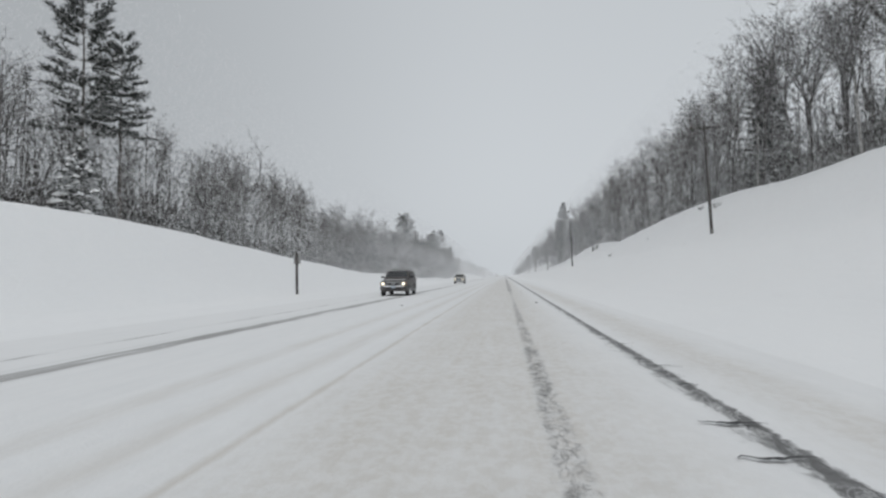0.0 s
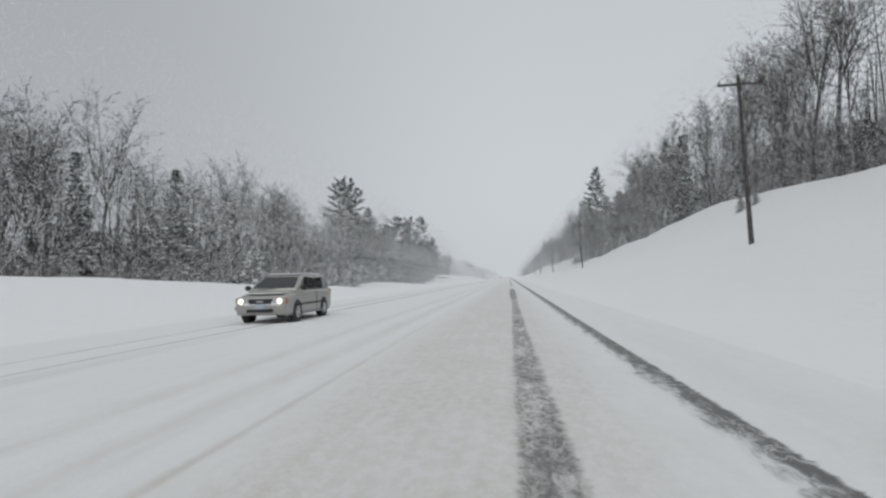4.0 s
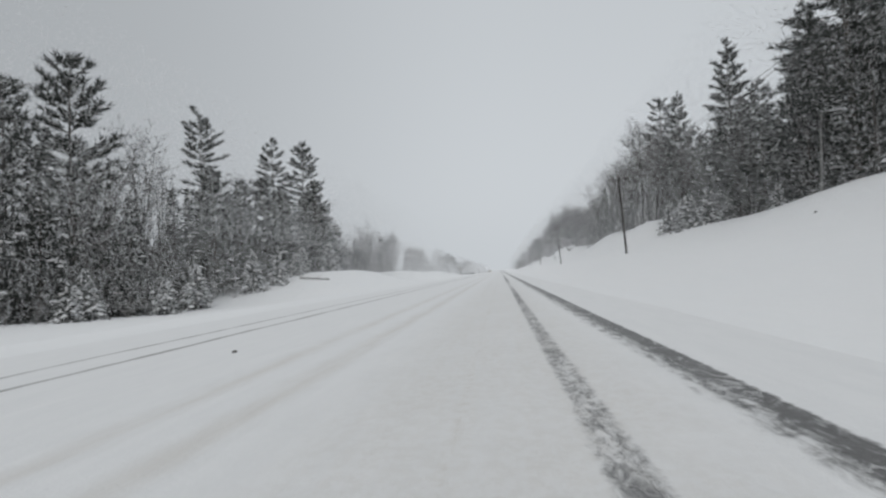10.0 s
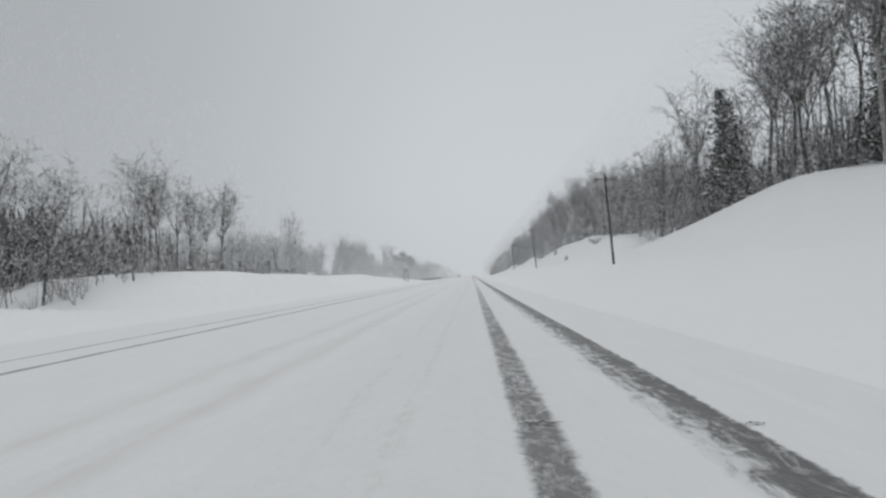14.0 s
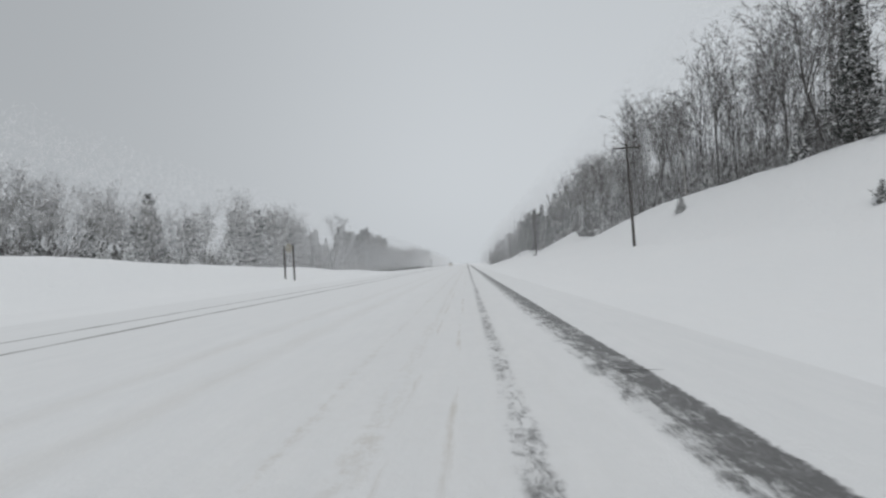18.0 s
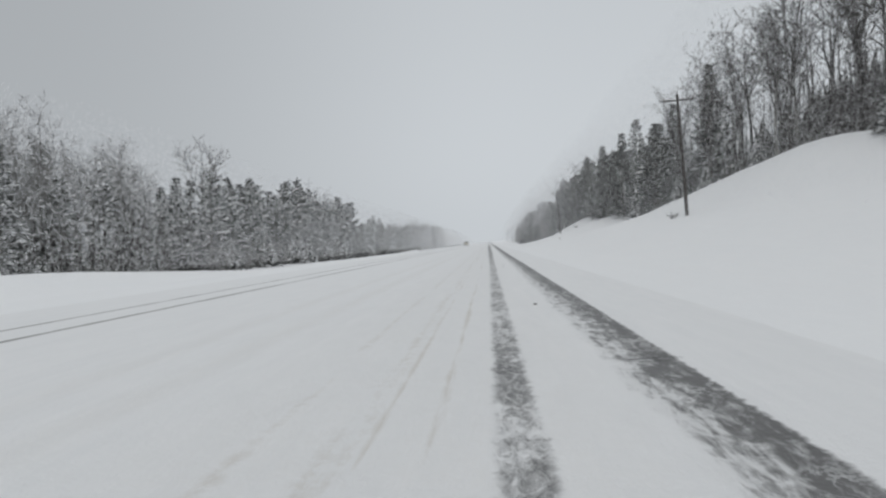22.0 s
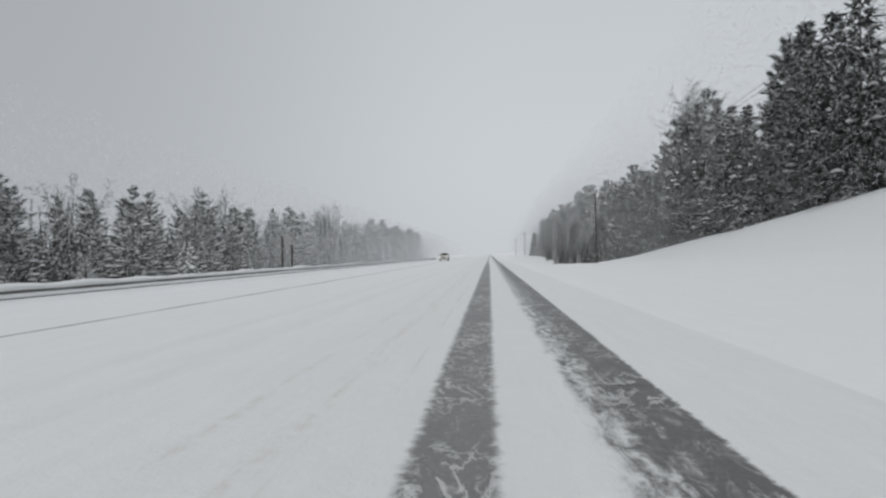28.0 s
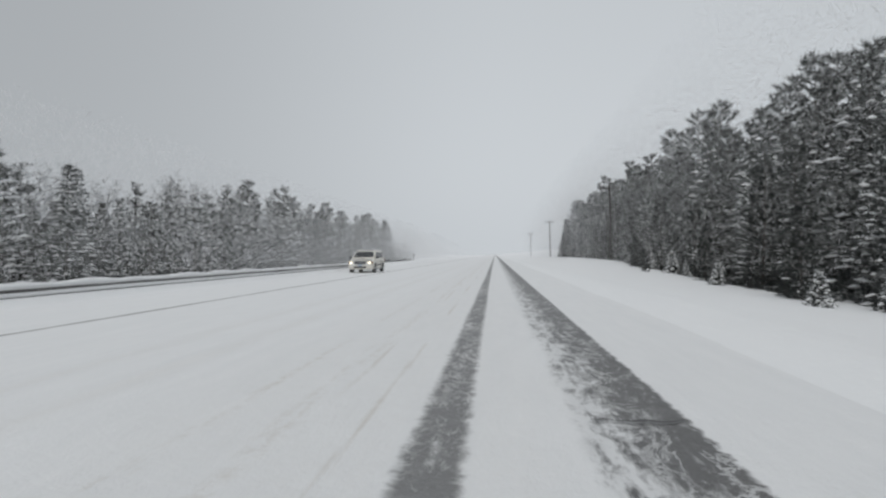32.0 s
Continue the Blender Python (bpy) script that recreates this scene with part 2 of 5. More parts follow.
def road_material():
    """Packed snow with worn wheel tracks: bare wet asphalt, brown slush, thin dark lines."""
    m, nt, b = material("snowy_road")
    geo = nt.nodes.new("ShaderNodeNewGeometry")
    sep = nt.nodes.new("ShaderNodeSeparateXYZ")
    nt.links.new(geo.outputs["Position"], sep.inputs[0])
    x, y = sep.outputs["X"], sep.outputs["Y"]
    wob = noise_tex(nt, 0.05, 3)
    streak = noise_tex(nt, 1.6, 5, 0.6, stretch=(2.8, 0.16, 1))
    rag = noise_tex(nt, 2.8, 6, 0.7, stretch=(1.0, 0.3, 1))
    nibble = noise_tex(nt, 7.0, 5, 0.65, stretch=(0.7, 1.0, 1), twist=0.4)
    fine = noise_tex(nt, 30, 4)
    swirl = noise_tex(nt, 0.9, 7, 0.7, stretch=(1.0, 0.6, 1))
    xw = calc(nt, "ADD", x, calc(nt, "MULTIPLY", calc(nt, "SUBTRACT", wob, 0.5), 0.1))

    def track(cx, half, soft, amount=0.5):
        """1 inside a track about cx, with ragged edges; half may be a socket."""
        d = calc(nt, "ABSOLUTE", calc(nt, "SUBTRACT", xw, cx))
        d = calc(nt, "SUBTRACT", d, half)
        d = calc(nt, "ADD", d, calc(nt, "MULTIPLY", calc(nt, "SUBTRACT", rag, 0.5), amount))
        return ramp(nt, d, soft, -soft)

    feather = noise_tex(nt, 1.5, 6, 0.7, stretch=(1.0, 0.5, 1), twist=0.6)
    # the bared strip under the right wheels: clean on its outer side, feathered with blown snow on its inner side
    mid, half = calc(nt, "MULTIPLY", along(nt, y, RIGHT_MID), 4.0), along(nt, y, RIGHT_HALF)
    d = calc(nt, "SUBTRACT", xw, mid)
    outer = calc(nt, "ADD", calc(nt, "SUBTRACT", d, half), calc(nt, "MULTIPLY", calc(nt, "SUBTRACT", nibble, 0.5), 0.16))
    inner = calc(nt, "ADD", calc(nt, "SUBTRACT", calc(nt, "MULTIPLY", d, -1.0), half), calc(nt, "MULTIPLY", calc(nt, "SUBTRACT", feather, 0.5), 0.5))
    right = calc(nt, "MULTIPLY", ramp(nt, outer, 0.03, -0.03), ramp(nt, inner, 0.1, -0.1))
    # wind-laid snow on it: veins, diagonal brush strokes and a thin film, more on the inner side
    vein = calc(nt, "ABSOLUTE", calc(nt, "SUBTRACT", noise_tex(nt, 2.6, 6, 0.66, stretch=(1.0, 0.5, 1), twist=0.7), 0.5))
    vein = calc(nt, "MULTIPLY", ramp(nt, vein, 0.035, 0.008), ramp(nt, swirl, 0.42, 0.6, 0.05, 0.65))
    strokes = noise_tex(nt, 3.2, 6, 0.68, stretch=(2.2, 0.45, 1), twist=0.5, spin=-16)
    flakes = noise_tex(nt, 6.5, 6, 0.7, stretch=(0.8, 0.55, 1), twist=0.8)
    across = ramp(nt, calc(nt, "DIVIDE", d, half), -1.0, 0.7, 0.1, -0.06)
    laid = calc(nt, "ADD", calc(nt, "ADD", calc(nt, "MULTIPLY", strokes, 0.55), calc(nt, "MULTIPLY", flakes, 0.45)), across)
    laid = ramp(nt, calc(nt, "SUBTRACT", laid, calc(nt, "MULTIPLY", along(nt, y, RIGHT_BARE), 0.25)), 0.29, 0.47, 0.0, 0.9)
    right = calc(nt, "MULTIPLY", right, calc(nt, "SUBTRACT", 1.0, calc(nt, "MAXIMUM", vein, laid)))
    # the mottled track under the left wheels
    left_mid = ramp(nt, y, 410, 560, 0.31, 0.36)
    d = calc(nt, "SUBTRACT", calc(nt, "ABSOLUTE", calc(nt, "SUBTRACT", xw, left_mid)), along(nt, y, LEFT_HALF))
    d = calc(nt, "ADD", d, calc(nt, "MULTIPLY", calc(nt, "SUBTRACT", nibble, 0.5), 0.22))
    mottle = calc(nt, "ADD", calc(nt, "MULTIPLY", noise_tex(nt, 8.0, 7, 0.75, stretch=(1.1, 0.5, 1), twist=0.9), 0.6), calc(nt, "MULTIPLY", noise_tex(nt, 1.6, 5, 0.65, stretch=(1.2, 0.5, 1), twist=0.8), 0.4))
    clear = ramp(nt, calc(nt, "ADD", mottle, calc(nt, "MULTIPLY", calc(nt, "SUBTRACT", along(nt, y, LEFT_BARE), 0.5), 0.3)), 0.4, 0.6, 0.0, 0.9)
    left = calc(nt, "MULTIPLY", calc(nt, "MULTIPLY", ramp(nt, d, 0.06, -0.05), clear), calc(nt, "SUBTRACT", 1.0, vein))
    bare = calc(nt, "MAXIMUM", right, left)
    lines = calc(nt, "MAXIMUM", track(-8.05, 0.07, 0.05, 0.16), calc(nt, "MULTIPLY", track(-9.3, 0.05, 0.05, 0.16), ramp(nt, y, 555, 515)))
    lines = calc(nt, "MULTIPLY", lines, ramp(nt, streak, 0.3, 0.55, 0.35, 0.85))
    lines = calc(nt, "MULTIPLY", lines, ramp(nt, y, 70, 120, 0.12, 1.0))
    early = calc(nt, "MULTIPLY", track(-7.4, 0.3, 0.15, 0.4), calc(nt, "MULTIPLY", ramp(nt, y, 105, 40, 0, 0.75), ramp(nt, streak, 0.35, 0.55, 0.25, 1.0)))
    verge = calc(nt, "MULTIPLY", track(-9.1, 0.06, 0.05, 0.3), calc(nt, "MULTIPLY", ramp(nt, y, 75, 50), ramp(nt, streak, 0.45, 0.6, 0.0, 0.9)))
    lines = calc(nt, "MAXIMUM", lines, calc(nt, "MAXIMUM", early, verge))
    # brown slush: an even stain with grit and clods in it, strongest at the start
    clod = noise_tex(nt, 7.0, 6, 0.7, stretch=(1.0, 0.7, 1))
    stain = calc(nt, "MULTIPLY", ramp(nt, y, 330, 60, 0.15, 1.0), ramp(nt, swirl, 0.3, 0.6, 0.6, 1.0))
    grit = calc(nt, "MAXIMUM", ramp(nt, clod, 0.4, 0.6, 0.55, 1.0), ramp(nt, fine, 0.56, 0.7))
    stain = calc(nt, "MULTIPLY", calc(nt, "MULTIPLY", stain, grit), ramp(nt, streak, 0.25, 0.65, 0.6, 1.0))
    side = calc(nt, "MULTIPLY", track(3.0, 0.45, 0.4, 0.7), ramp(nt, y, 110, 50, 0.0, 0.8))
    dirt = calc(nt, "MULTIPLY", stain, calc(nt, "MAXIMUM", track(-0.5, 1.7, 0.8, 0.6), side))
    ruts = calc(nt, "MAXIMUM", track(-0.95, 0.1, 0.12, 0.3), track(-1.6, 0.06, 0.1, 0.3))
    ruts = calc(nt, "MULTIPLY", calc(nt, "MULTIPLY", ruts, ramp(nt, streak, 0.35, 0.6, 0.0, 0.7)), ramp(nt, clod, 0.4, 0.6, 0.2, 1.0))
    dirt_b = calc(nt, "MULTIPLY", calc(nt, "MAXIMUM", track(-3.3, 0.16, 0.3, 0.5), track(-4.4, 0.12, 0.3, 0.5)), ramp(nt, streak, 0.3, 0.6, 0.3, 0.85))
    dirt_b = calc(nt, "MULTIPLY", dirt_b, ramp(nt, y, 230, 430, 0.75, 0.25))
    dirt_c = calc(nt, "MULTIPLY", calc(nt, "MAXIMUM", track(-0.3, 0.03, 0.05, 0.2), track(-0.75, 0.02, 0.05, 0.2)), calc(nt, "MULTIPLY", ramp(nt, streak, 0.45, 0.62, 0.0, 0.9), ramp(nt, y, 300, 350)))
    edge = calc(nt, "MULTIPLY", track(-2.45, 0.05, 0.08, 0.2), ramp(nt, y, 115, 80, 0.0, 1.0))
    dirt = calc(nt, "MAXIMUM", calc(nt, "MAXIMUM", dirt, ruts), calc(nt, "MAXIMUM", edge, calc(nt, "MAXIMUM", dirt_b, dirt_c)))
    white = blend(nt, calc(nt, "ADD", calc(nt, "MULTIPLY", streak, 0.5), calc(nt, "MULTIPLY", rag, 0.5)), (0.72, 0.73, 0.74), (0.86, 0.86, 0.86))
    col = blend(nt, calc(nt, "MULTIPLY", dirt, 0.7), white, (0.55, 0.515, 0.465))
    col = blend(nt, lines, col, (0.2, 0.195, 0.19))
    asphalt = blend(nt, calc(nt, "ADD", calc(nt, "MULTIPLY", fine, 0.5), calc(nt, "MULTIPLY", swirl, 0.5)), (0.07, 0.07, 0.073), (0.18, 0.178, 0.175))
    col = blend(nt, bare, col, asphalt)
    nt.links.new(col, b.inputs["Base Color"])
    nt.links.new(calc(nt, "SUBTRACT", 0.85, calc(nt, "MULTIPLY", bare, 0.4)), b.inputs["Roughness"])
    h = calc(nt, "ADD", calc(nt, "ADD", calc(nt, "MULTIPLY", rag, 0.5), calc(nt, "MULTIPLY", clod, 0.6)), calc(nt, "ADD", calc(nt, "MULTIPLY", fine, 0.2), calc(nt, "MULTIPLY", nibble, 0.3)))
    h = calc(nt, "SUBTRACT", h, calc(nt, "MULTIPLY", bare, 0.7))
    bump(nt, b, h, 0.6, 0.06)
    return m


ROAD = road_material()

# ---- the lie of the land ----
CREST_Y = (-60, 37, 49, 63, 79, 97, 109, 120, 131, 146, 165, 180, 197, 210, 222, 240, 259, 281, 289, 312, 321, 331, 345, 356, 366, 376, 383, 388, 417, 428, 444, 454, 468, 480, 496, 511, 522, 530, 542, 557, 564, 574, 586, 614, 632, 648, 655, 665, 680, 700, 725, 760)
CREST_Z = (9.0, 9.2, 9.2, 10.0, 9.7, 8.9, 8.5, 7.9, 8.7, 9.3, 8.6, 7.6, 7.6, 6.6, 6.0, 6.2, 5.4, 5.0, 8.2, 7.1, 8.2, 7.3, 5.9, 4.6, 6.8, 7.6, 6.8, 8.4, 8.2, 8.5, 7.4, 6.3, 5.7, 8.1, 7.2, 5.6, 4.3, 3.7, 5.9, 5.6, 5.0, 6.7, 5.9, 3.6, 2.3, 0.6, -0.9, -1.8, -2.1, -1.7, 0.2, 0.4)
FOOT_Y = (-60, 40, 118, 195, 268, 341, 410, 482, 558, 600, 635, 660, 675, 690, 710, 740, 800)
FOOT_Z = (3.4, 3.4, 3.6, 2.8, 2.5, 2.2, 2.75, 2.9, 2.4, 1.05, -0.1, -0.8, -0.75, -0.3, 0.5, 0.8, 0.6)
LEFT_Y = (-60, 25, 45, 65, 85, 110, 140, 165, 185, 205, 225, 245, 258, 268, 287, 300, 313, 326, 345, 366, 385, 405, 425, 447, 466, 486, 505, 530, 800)
LEFT_Z = (5.4, 5.2, 4.4, 3.0, 2.2, 1.8, 0.9, 0.1, 1.0, 0.2, -0.1, -0.8, 0.8, 2.3, 2.7, 0.8, -0.6, 2.4, 2.2, 1.9, 2.0, 1.8, 1.3, 0.9, 0.4, -0.4, -0.9, -1.2, -1.4)


def smooth(a, b, v):
    t = min(1.0, max(0.0, (v - a) / (b - a)))
    return t * t * (3 - 2 * t)


def eased(y, ys, zs):
    """A soft reading of a height table: the mean of three samples."""
    return sum(float(np.interp(y + d, ys, zs)) * w for d, w in ((-3.5, 0.25), (0, 0.5), (3.5, 0.25)))


def ground_z(x, y):
    wave = noise.noise((x * 0.09, y * 0.05, 3.1)) * 0.35 + noise.noise((x * 0.3, y * 0.22, 7.7)) * 0.09
    if x > 4.0:
        foot, crest = eased(y, FOOT_Y, FOOT_Z), eased(y, CREST_Y, CREST_Z)
        ridge = (0.24 + 0.1 * noise.noise((2.0, y * 0.13, 4.0))) * math.exp(-((x - 5.4 - 0.5 * noise.noise((6.0, y * 0.06, 1.0))) / 0.5) ** 2)
        a = smooth(5.5, 15.2, x) * 0.45 + 0.55 * min(1, max(0, (x - 5.5) / 9.7))
        if x <= 15.2:
            z = foot * a
        elif x <= 24:
            k = (x - 15.2) / 8.8
            z = foot + (crest - foot) * (0.75 * k + 0.25 * smooth(0, 1, k))
        else:
            z = crest + (min(x, 70) - 24) * 0.11
        z = z + (11.0 - z) * smooth(60, 150, x)
        return z + ridge + wave * smooth(6, 14, x)
    if x < -11.5:
        side = eased(y, LEFT_Y, LEFT_Z)
        ridge = 0.22 * math.exp(-((x + 13.4) / 0.7) ** 2)
        z = side * smooth(-13.2, -23.5, x)
        if x < -28:
            z -= (min(-x, 60) + -28) * 0.02 * (1 if side > 1 else 0)
        z *= 1 - smooth(80, 180, -x)
        berm = 0.27 * smooth(525, 545, y) * smooth(-11.6, -12.15, x) * smooth(-15, -13.5, x)
        return z + ridge + berm - 0.06 * smooth(-12.2, -11.7, x) + wave * smooth(-14, -20, x)
    return -0.06


def mesh_object(name, verts, faces, mats, smooth_shade=True):
    me = bpy.data.meshes.new(name)
    me.from_pydata(verts, [], faces)
    for mt in mats if isinstance(mats, (list, tuple)) else (mats,):
        me.materials.append(mt)
    if smooth_shade:
        me.polygons.foreach_set("use_smooth", [True] * len(me.polygons))
    me.update()
    return me


def span(a, b, step):
    return list(np.arange(a, b + step * 0.5, step))


gx = [-2500, -1200, -600, -300, -170, -110, -80, -65, -55, -48, -43] + span(-40, -13.1, 0.9) + [-12.9, -12.6, -12.3, -12.1, -11.9, -11.7, -11.4, -8, -4, 0, 3.9] + span(4.1, 34, 0.8) + [36, 39, 43, 48, 55, 65, 80, 110, 170, 300, 600, 1200, 2500]
gy = [-800, -300, -120] + span(-60, 740, 2.2) + [750, 765, 790, 830, 900, 1000, 1200, 1600, 2200, 3200]
gv = [(x, y, ground_z(x, y)) for y in gy for x in gx]
nx = len(gx)
gf = [(j * nx + i, j * nx + i + 1, (j + 1) * nx + i + 1, (j + 1) * nx + i) for j in range(len(gy) - 1) for i in range(nx - 1)]
ground = tagged(new("ground", mesh_object("ground", gv, gf, SNOW)), "smooth deep white snow on the road banks and fields", "snow", kind="structure")

# the road: a crowned sheet of packed snow over asphalt
rx_ = [-11.75, -11.4, -11] + span(-10, 3.6, 0.4) + [4.0, 4.25]
ry_ = [-300, -60] + span(-40, 720, 4) + [760, 820, 900, 1100, 1500, 2200, 3200]
rv = []
for y in ry_:
    for x in rx_:
        edge = 0.05 * max(0, abs(x + 3.8) - 7.4)
        rut = -0.022 * sum(math.exp(-((x - c) / 0.3) ** 2) for c in (0.33, 1.9, -8.05, -9.3, -3.3, -4.4))
        rv.append((x, y, 0.0 + rut + edge * 0.5 + 0.012 * noise.noise((x * 1.3, y * 0.4, 0.0))))
nr = len(rx_)
rf = [(j * nr + i, j * nr + i + 1, (j + 1) * nr + i + 1, (j + 1) * nr + i) for j in range(len(ry_) - 1) for i in range(nr - 1)]
road = tagged(new("road", mesh_object("road", rv, rf, ROAD)), "snow-covered highway with bare wet asphalt wheel tracks", "road", kind="structure")

# ---- mesh helpers ----


class Build:
    def __init__(self):
        self.v, self.f, self.m = [], [], []

    def tube(self, p, q, r, s, n=5, mi=0):
        p, q = Vector(p), Vector(q)
        d = q - p
        if d.length < 1e-6:
            return
        d.normalize()
        a = d.cross((0, 0, 1) if abs(d.z) < 0.9 else (1, 0, 0)).normalized()
        b = d.cross(a)
        k = len(self.v)
        for c, rad in ((p, r), (q, s)):
            for i in range(n):
                t = 2 * math.pi * i / n
                self.v.append(tuple(c + a * (rad * math.cos(t)) + b * (rad * math.sin(t))))
        for i in range(n):
            j = (i + 1) % n
            self.f.append((k + i, k + j, k + n + j, k + n + i))
            self.m.append(mi)

    def stem(self, pts, radii, n=6, mi=0):
        """One connected tapering tube through the points."""
        k = len(self.v)
        for p, r in zip(pts, radii):
            p = Vector(p)
            self.v += [(p.x + r * math.cos(6.2832 * i / n), p.y + r * math.sin(6.2832 * i / n), p.z) for i in range(n)]
        for j in range(len(pts) - 1):
            for i in range(n):
                a, b = k + j * n + i, k + j * n + (i + 1) % n
                self.f.append((a, b, b + n, a + n))
                self.m.append(mi)

    def tri(self, a, b, c, mi=0):
        k = len(self.v)
        self.v += [tuple(a), tuple(b), tuple(c)]
        self.f.append((k, k + 1, k + 2))
        self.m.append(mi)

    def sliver(self, p, q, w, mi=0):
        """A thin tapering twig with three sides that meet at its tip."""
        p, q = Vector(p), Vector(q)
        d = (q - p).normalized()
        a = d.cross((0.3, 0.2, 1)).normalized() * w
        b = d.cross(a).normalized() * w
        k = len(self.v)
        self.v += [tuple(p + a), tuple(p - a * 0.5 + b * 0.87), tuple(p - a * 0.5 - b * 0.87), tuple(q)]
        self.f += [(k, k + 1, k + 3), (k + 1, k + 2, k + 3), (k + 2, k, k + 3)]
        self.m += [mi] * 3

    def mesh(self, name, mats, soft=False):
        me = mesh_object(name, self.v, self.f, mats, soft)
        me.polygons.foreach_set("material_index", self.m)
        return me


def part(name, data, parent, label=""):
    """One mesh object under a thing or a part."""
    if isinstance(data, tuple):
        bm, mat = data
        me = bpy.data.meshes.new(name)
        bm.to_mesh(me)
        bm.free()
        me.materials.append(mat)
        data = me
    ob = new(name, data)
    ob.parent = parent
    if label:
        ob["label"] = label
    return ob


def thing(name, m, label, category, group=""):
    ob = new(name)
    ob.empty_display_size = 0.3
    ob.matrix_basis = m
    return tagged(ob, label, category, group)


def box_bm(sx, sy, sz, at=(0, 0, 0), bev=0.0):
    bm = bmesh.new()
    bmesh.ops.create_cube(bm, size=1, matrix=Matrix.Translation(at) @ Matrix.Diagonal((sx, sy, sz, 1)))
    if bev:
        bmesh.ops.bevel(bm, geom=bm.edges[:], offset=bev, segments=2, affect="EDGES")
    return bm


def rod_bm(p, q, r, s=None, n=10):
    p, q = Vector(p), Vector(q)
    bm = bmesh.new()
    m = Matrix.Translation((p + q) / 2) @ (q - p).to_track_quat("Z", "Y").to_matrix().to_4x4()
    bmesh.ops.create_cone(bm, cap_ends=True, segments=n, radius1=r, radius2=r if s is None else s, depth=(q - p).length, matrix=m)
    return bm


# ---- trees ----


def bare_tree(seed, height, spread=0.3, fork=0.4, fine=1.0):
    """A leafless hardwood: a trunk that forks into a few leaders, with limbs, branches and dense fine twigs."""
    rnd = random.Random(seed)
    trunk, crown = Build(), Build()
    base = height * 0.008 + 0.03
    pts, p, lean = [], Vector((0, 0, -0.3)), Vector((rnd.uniform(-0.08, 0.08), rnd.uniform(-0.08, 0.08), 1))
    for i in range(6):
        pts.append(p.copy())
        lean += Vector((rnd.uniform(-0.06, 0.06), rnd.uniform(-0.06, 0.06), 0))
        p = p + lean.normalized() * height * fork / 5
    trunk.stem(pts, [base * (1 - i * 0.06) * (1.3 if i == 0 else 1) for i in range(6)])
    rich = fine > 0.8

    def twigs(q, d, length, rad):
        e = q + d * length
        crown.sliver(q, e, rad)
        for s in range(6 if rich else 4):
            g = q.lerp(e, rnd.uniform(0.1, 1.0))
            o = g + (d * 0.7 + Vector((rnd.uniform(-1, 1), rnd.uniform(-1, 1), rnd.uniform(-0.3, 0.8)))) * length * rnd.uniform(0.4, 0.7)
            w = d.cross(o - g).normalized() * (0.0145 if rich else 0.024)
            crown.tri(g - w, g + w, o)

    def branch(start, way, length, rad):
        q, d = Vector(start), Vector(way).normalized()
        for k in range(3):
            d = (d + Vector((rnd.uniform(-0.2, 0.2), rnd.uniform(-0.2, 0.2), rnd.uniform(-0.02, 0.24)))).normalized()
            e = q + d * length / 3
            crown.tube(q, e, max(0.012, rad * (1 - k * 0.27)), max(0.01, rad * (0.73 - k * 0.27)), 3)
            for s in range(2):
                side = d.cross(Vector((rnd.uniform(-1, 1), rnd.uniform(-1, 1), rnd.uniform(-1, 1)))).normalized()
                twigs(q.lerp(e, rnd.random()), (d * 0.6 + side * 0.8 + Vector((0, 0, 0.15))).normalized(), length * rnd.uniform(0.26, 0.42), max(0.012, rad * 0.4))
            q = e

    leaders = 4 if rich else 3
    steps = 5
    for i in range(leaders):
        az = i * 6.283 / leaders + rnd.uniform(-0.5, 0.5)
        out = spread * rnd.uniform(0.5, 1.25) * (0.45 if i == 0 else 1)
        q, d = pts[5].copy(), Vector((math.cos(az) * out, math.sin(az) * out, 0.8))
        if i > 1:
            q = pts[4].lerp(pts[5], rnd.random())
        run = height * (1 - fork) * rnd.uniform(0.74, 0.96)
        rad = base * (0.62 if i == 0 else 0.5)
        for k in range(steps):
            d = d.normalized() + Vector((rnd.uniform(-0.2, 0.2), rnd.uniform(-0.2, 0.2), 0.1))
            e = q + d.normalized() * run / steps
            crown.tube(q, e, rad * (1 - k * 0.17), rad * (0.83 - k * 0.17), 4)
            for s in range(3 if rich else 2):
                ba = rnd.uniform(0, 6.283)
                way = d.normalized() * 0.75 + Vector((math.cos(ba), math.sin(ba), 0.1)) * rnd.uniform(0.5, 0.95)
                branch(q.lerp(e, rnd.random()), way, height * spread * rnd.uniform(0.5, 0.95) * (1.2 - 0.13 * k), rad * (0.45 - 0.05 * k))
            q = e
    for i in range(int(5 * fine)):
        az = rnd.uniform(0, 6.283)
        branch(pts[rnd.randint(2, 4)], (math.cos(az), math.sin(az), 0.35), height * spread * rnd.uniform(0.4, 0.8), base * 0.25)
    return trunk, crown


def needle_fan(b, at, way, size, rnd, count):
    """A rounded tuft of needles: short broad blades that spread from one point."""
    o, way = Vector(at), Vector(way) * 0.75
    for i in range(count):
        d = (way + Vector((rnd.uniform(-1, 1), rnd.uniform(-1, 1), rnd.uniform(-0.6, 0.7)))).normalized()
        w = d.cross((rnd.uniform(-1, 1), rnd.uniform(-1, 1), 1)).normalized() * size * rnd.uniform(0.11, 0.2)
        b.tri(o - w - d * size * 0.15, o + w, o + d * size * rnd.uniform(0.6, 1.0))


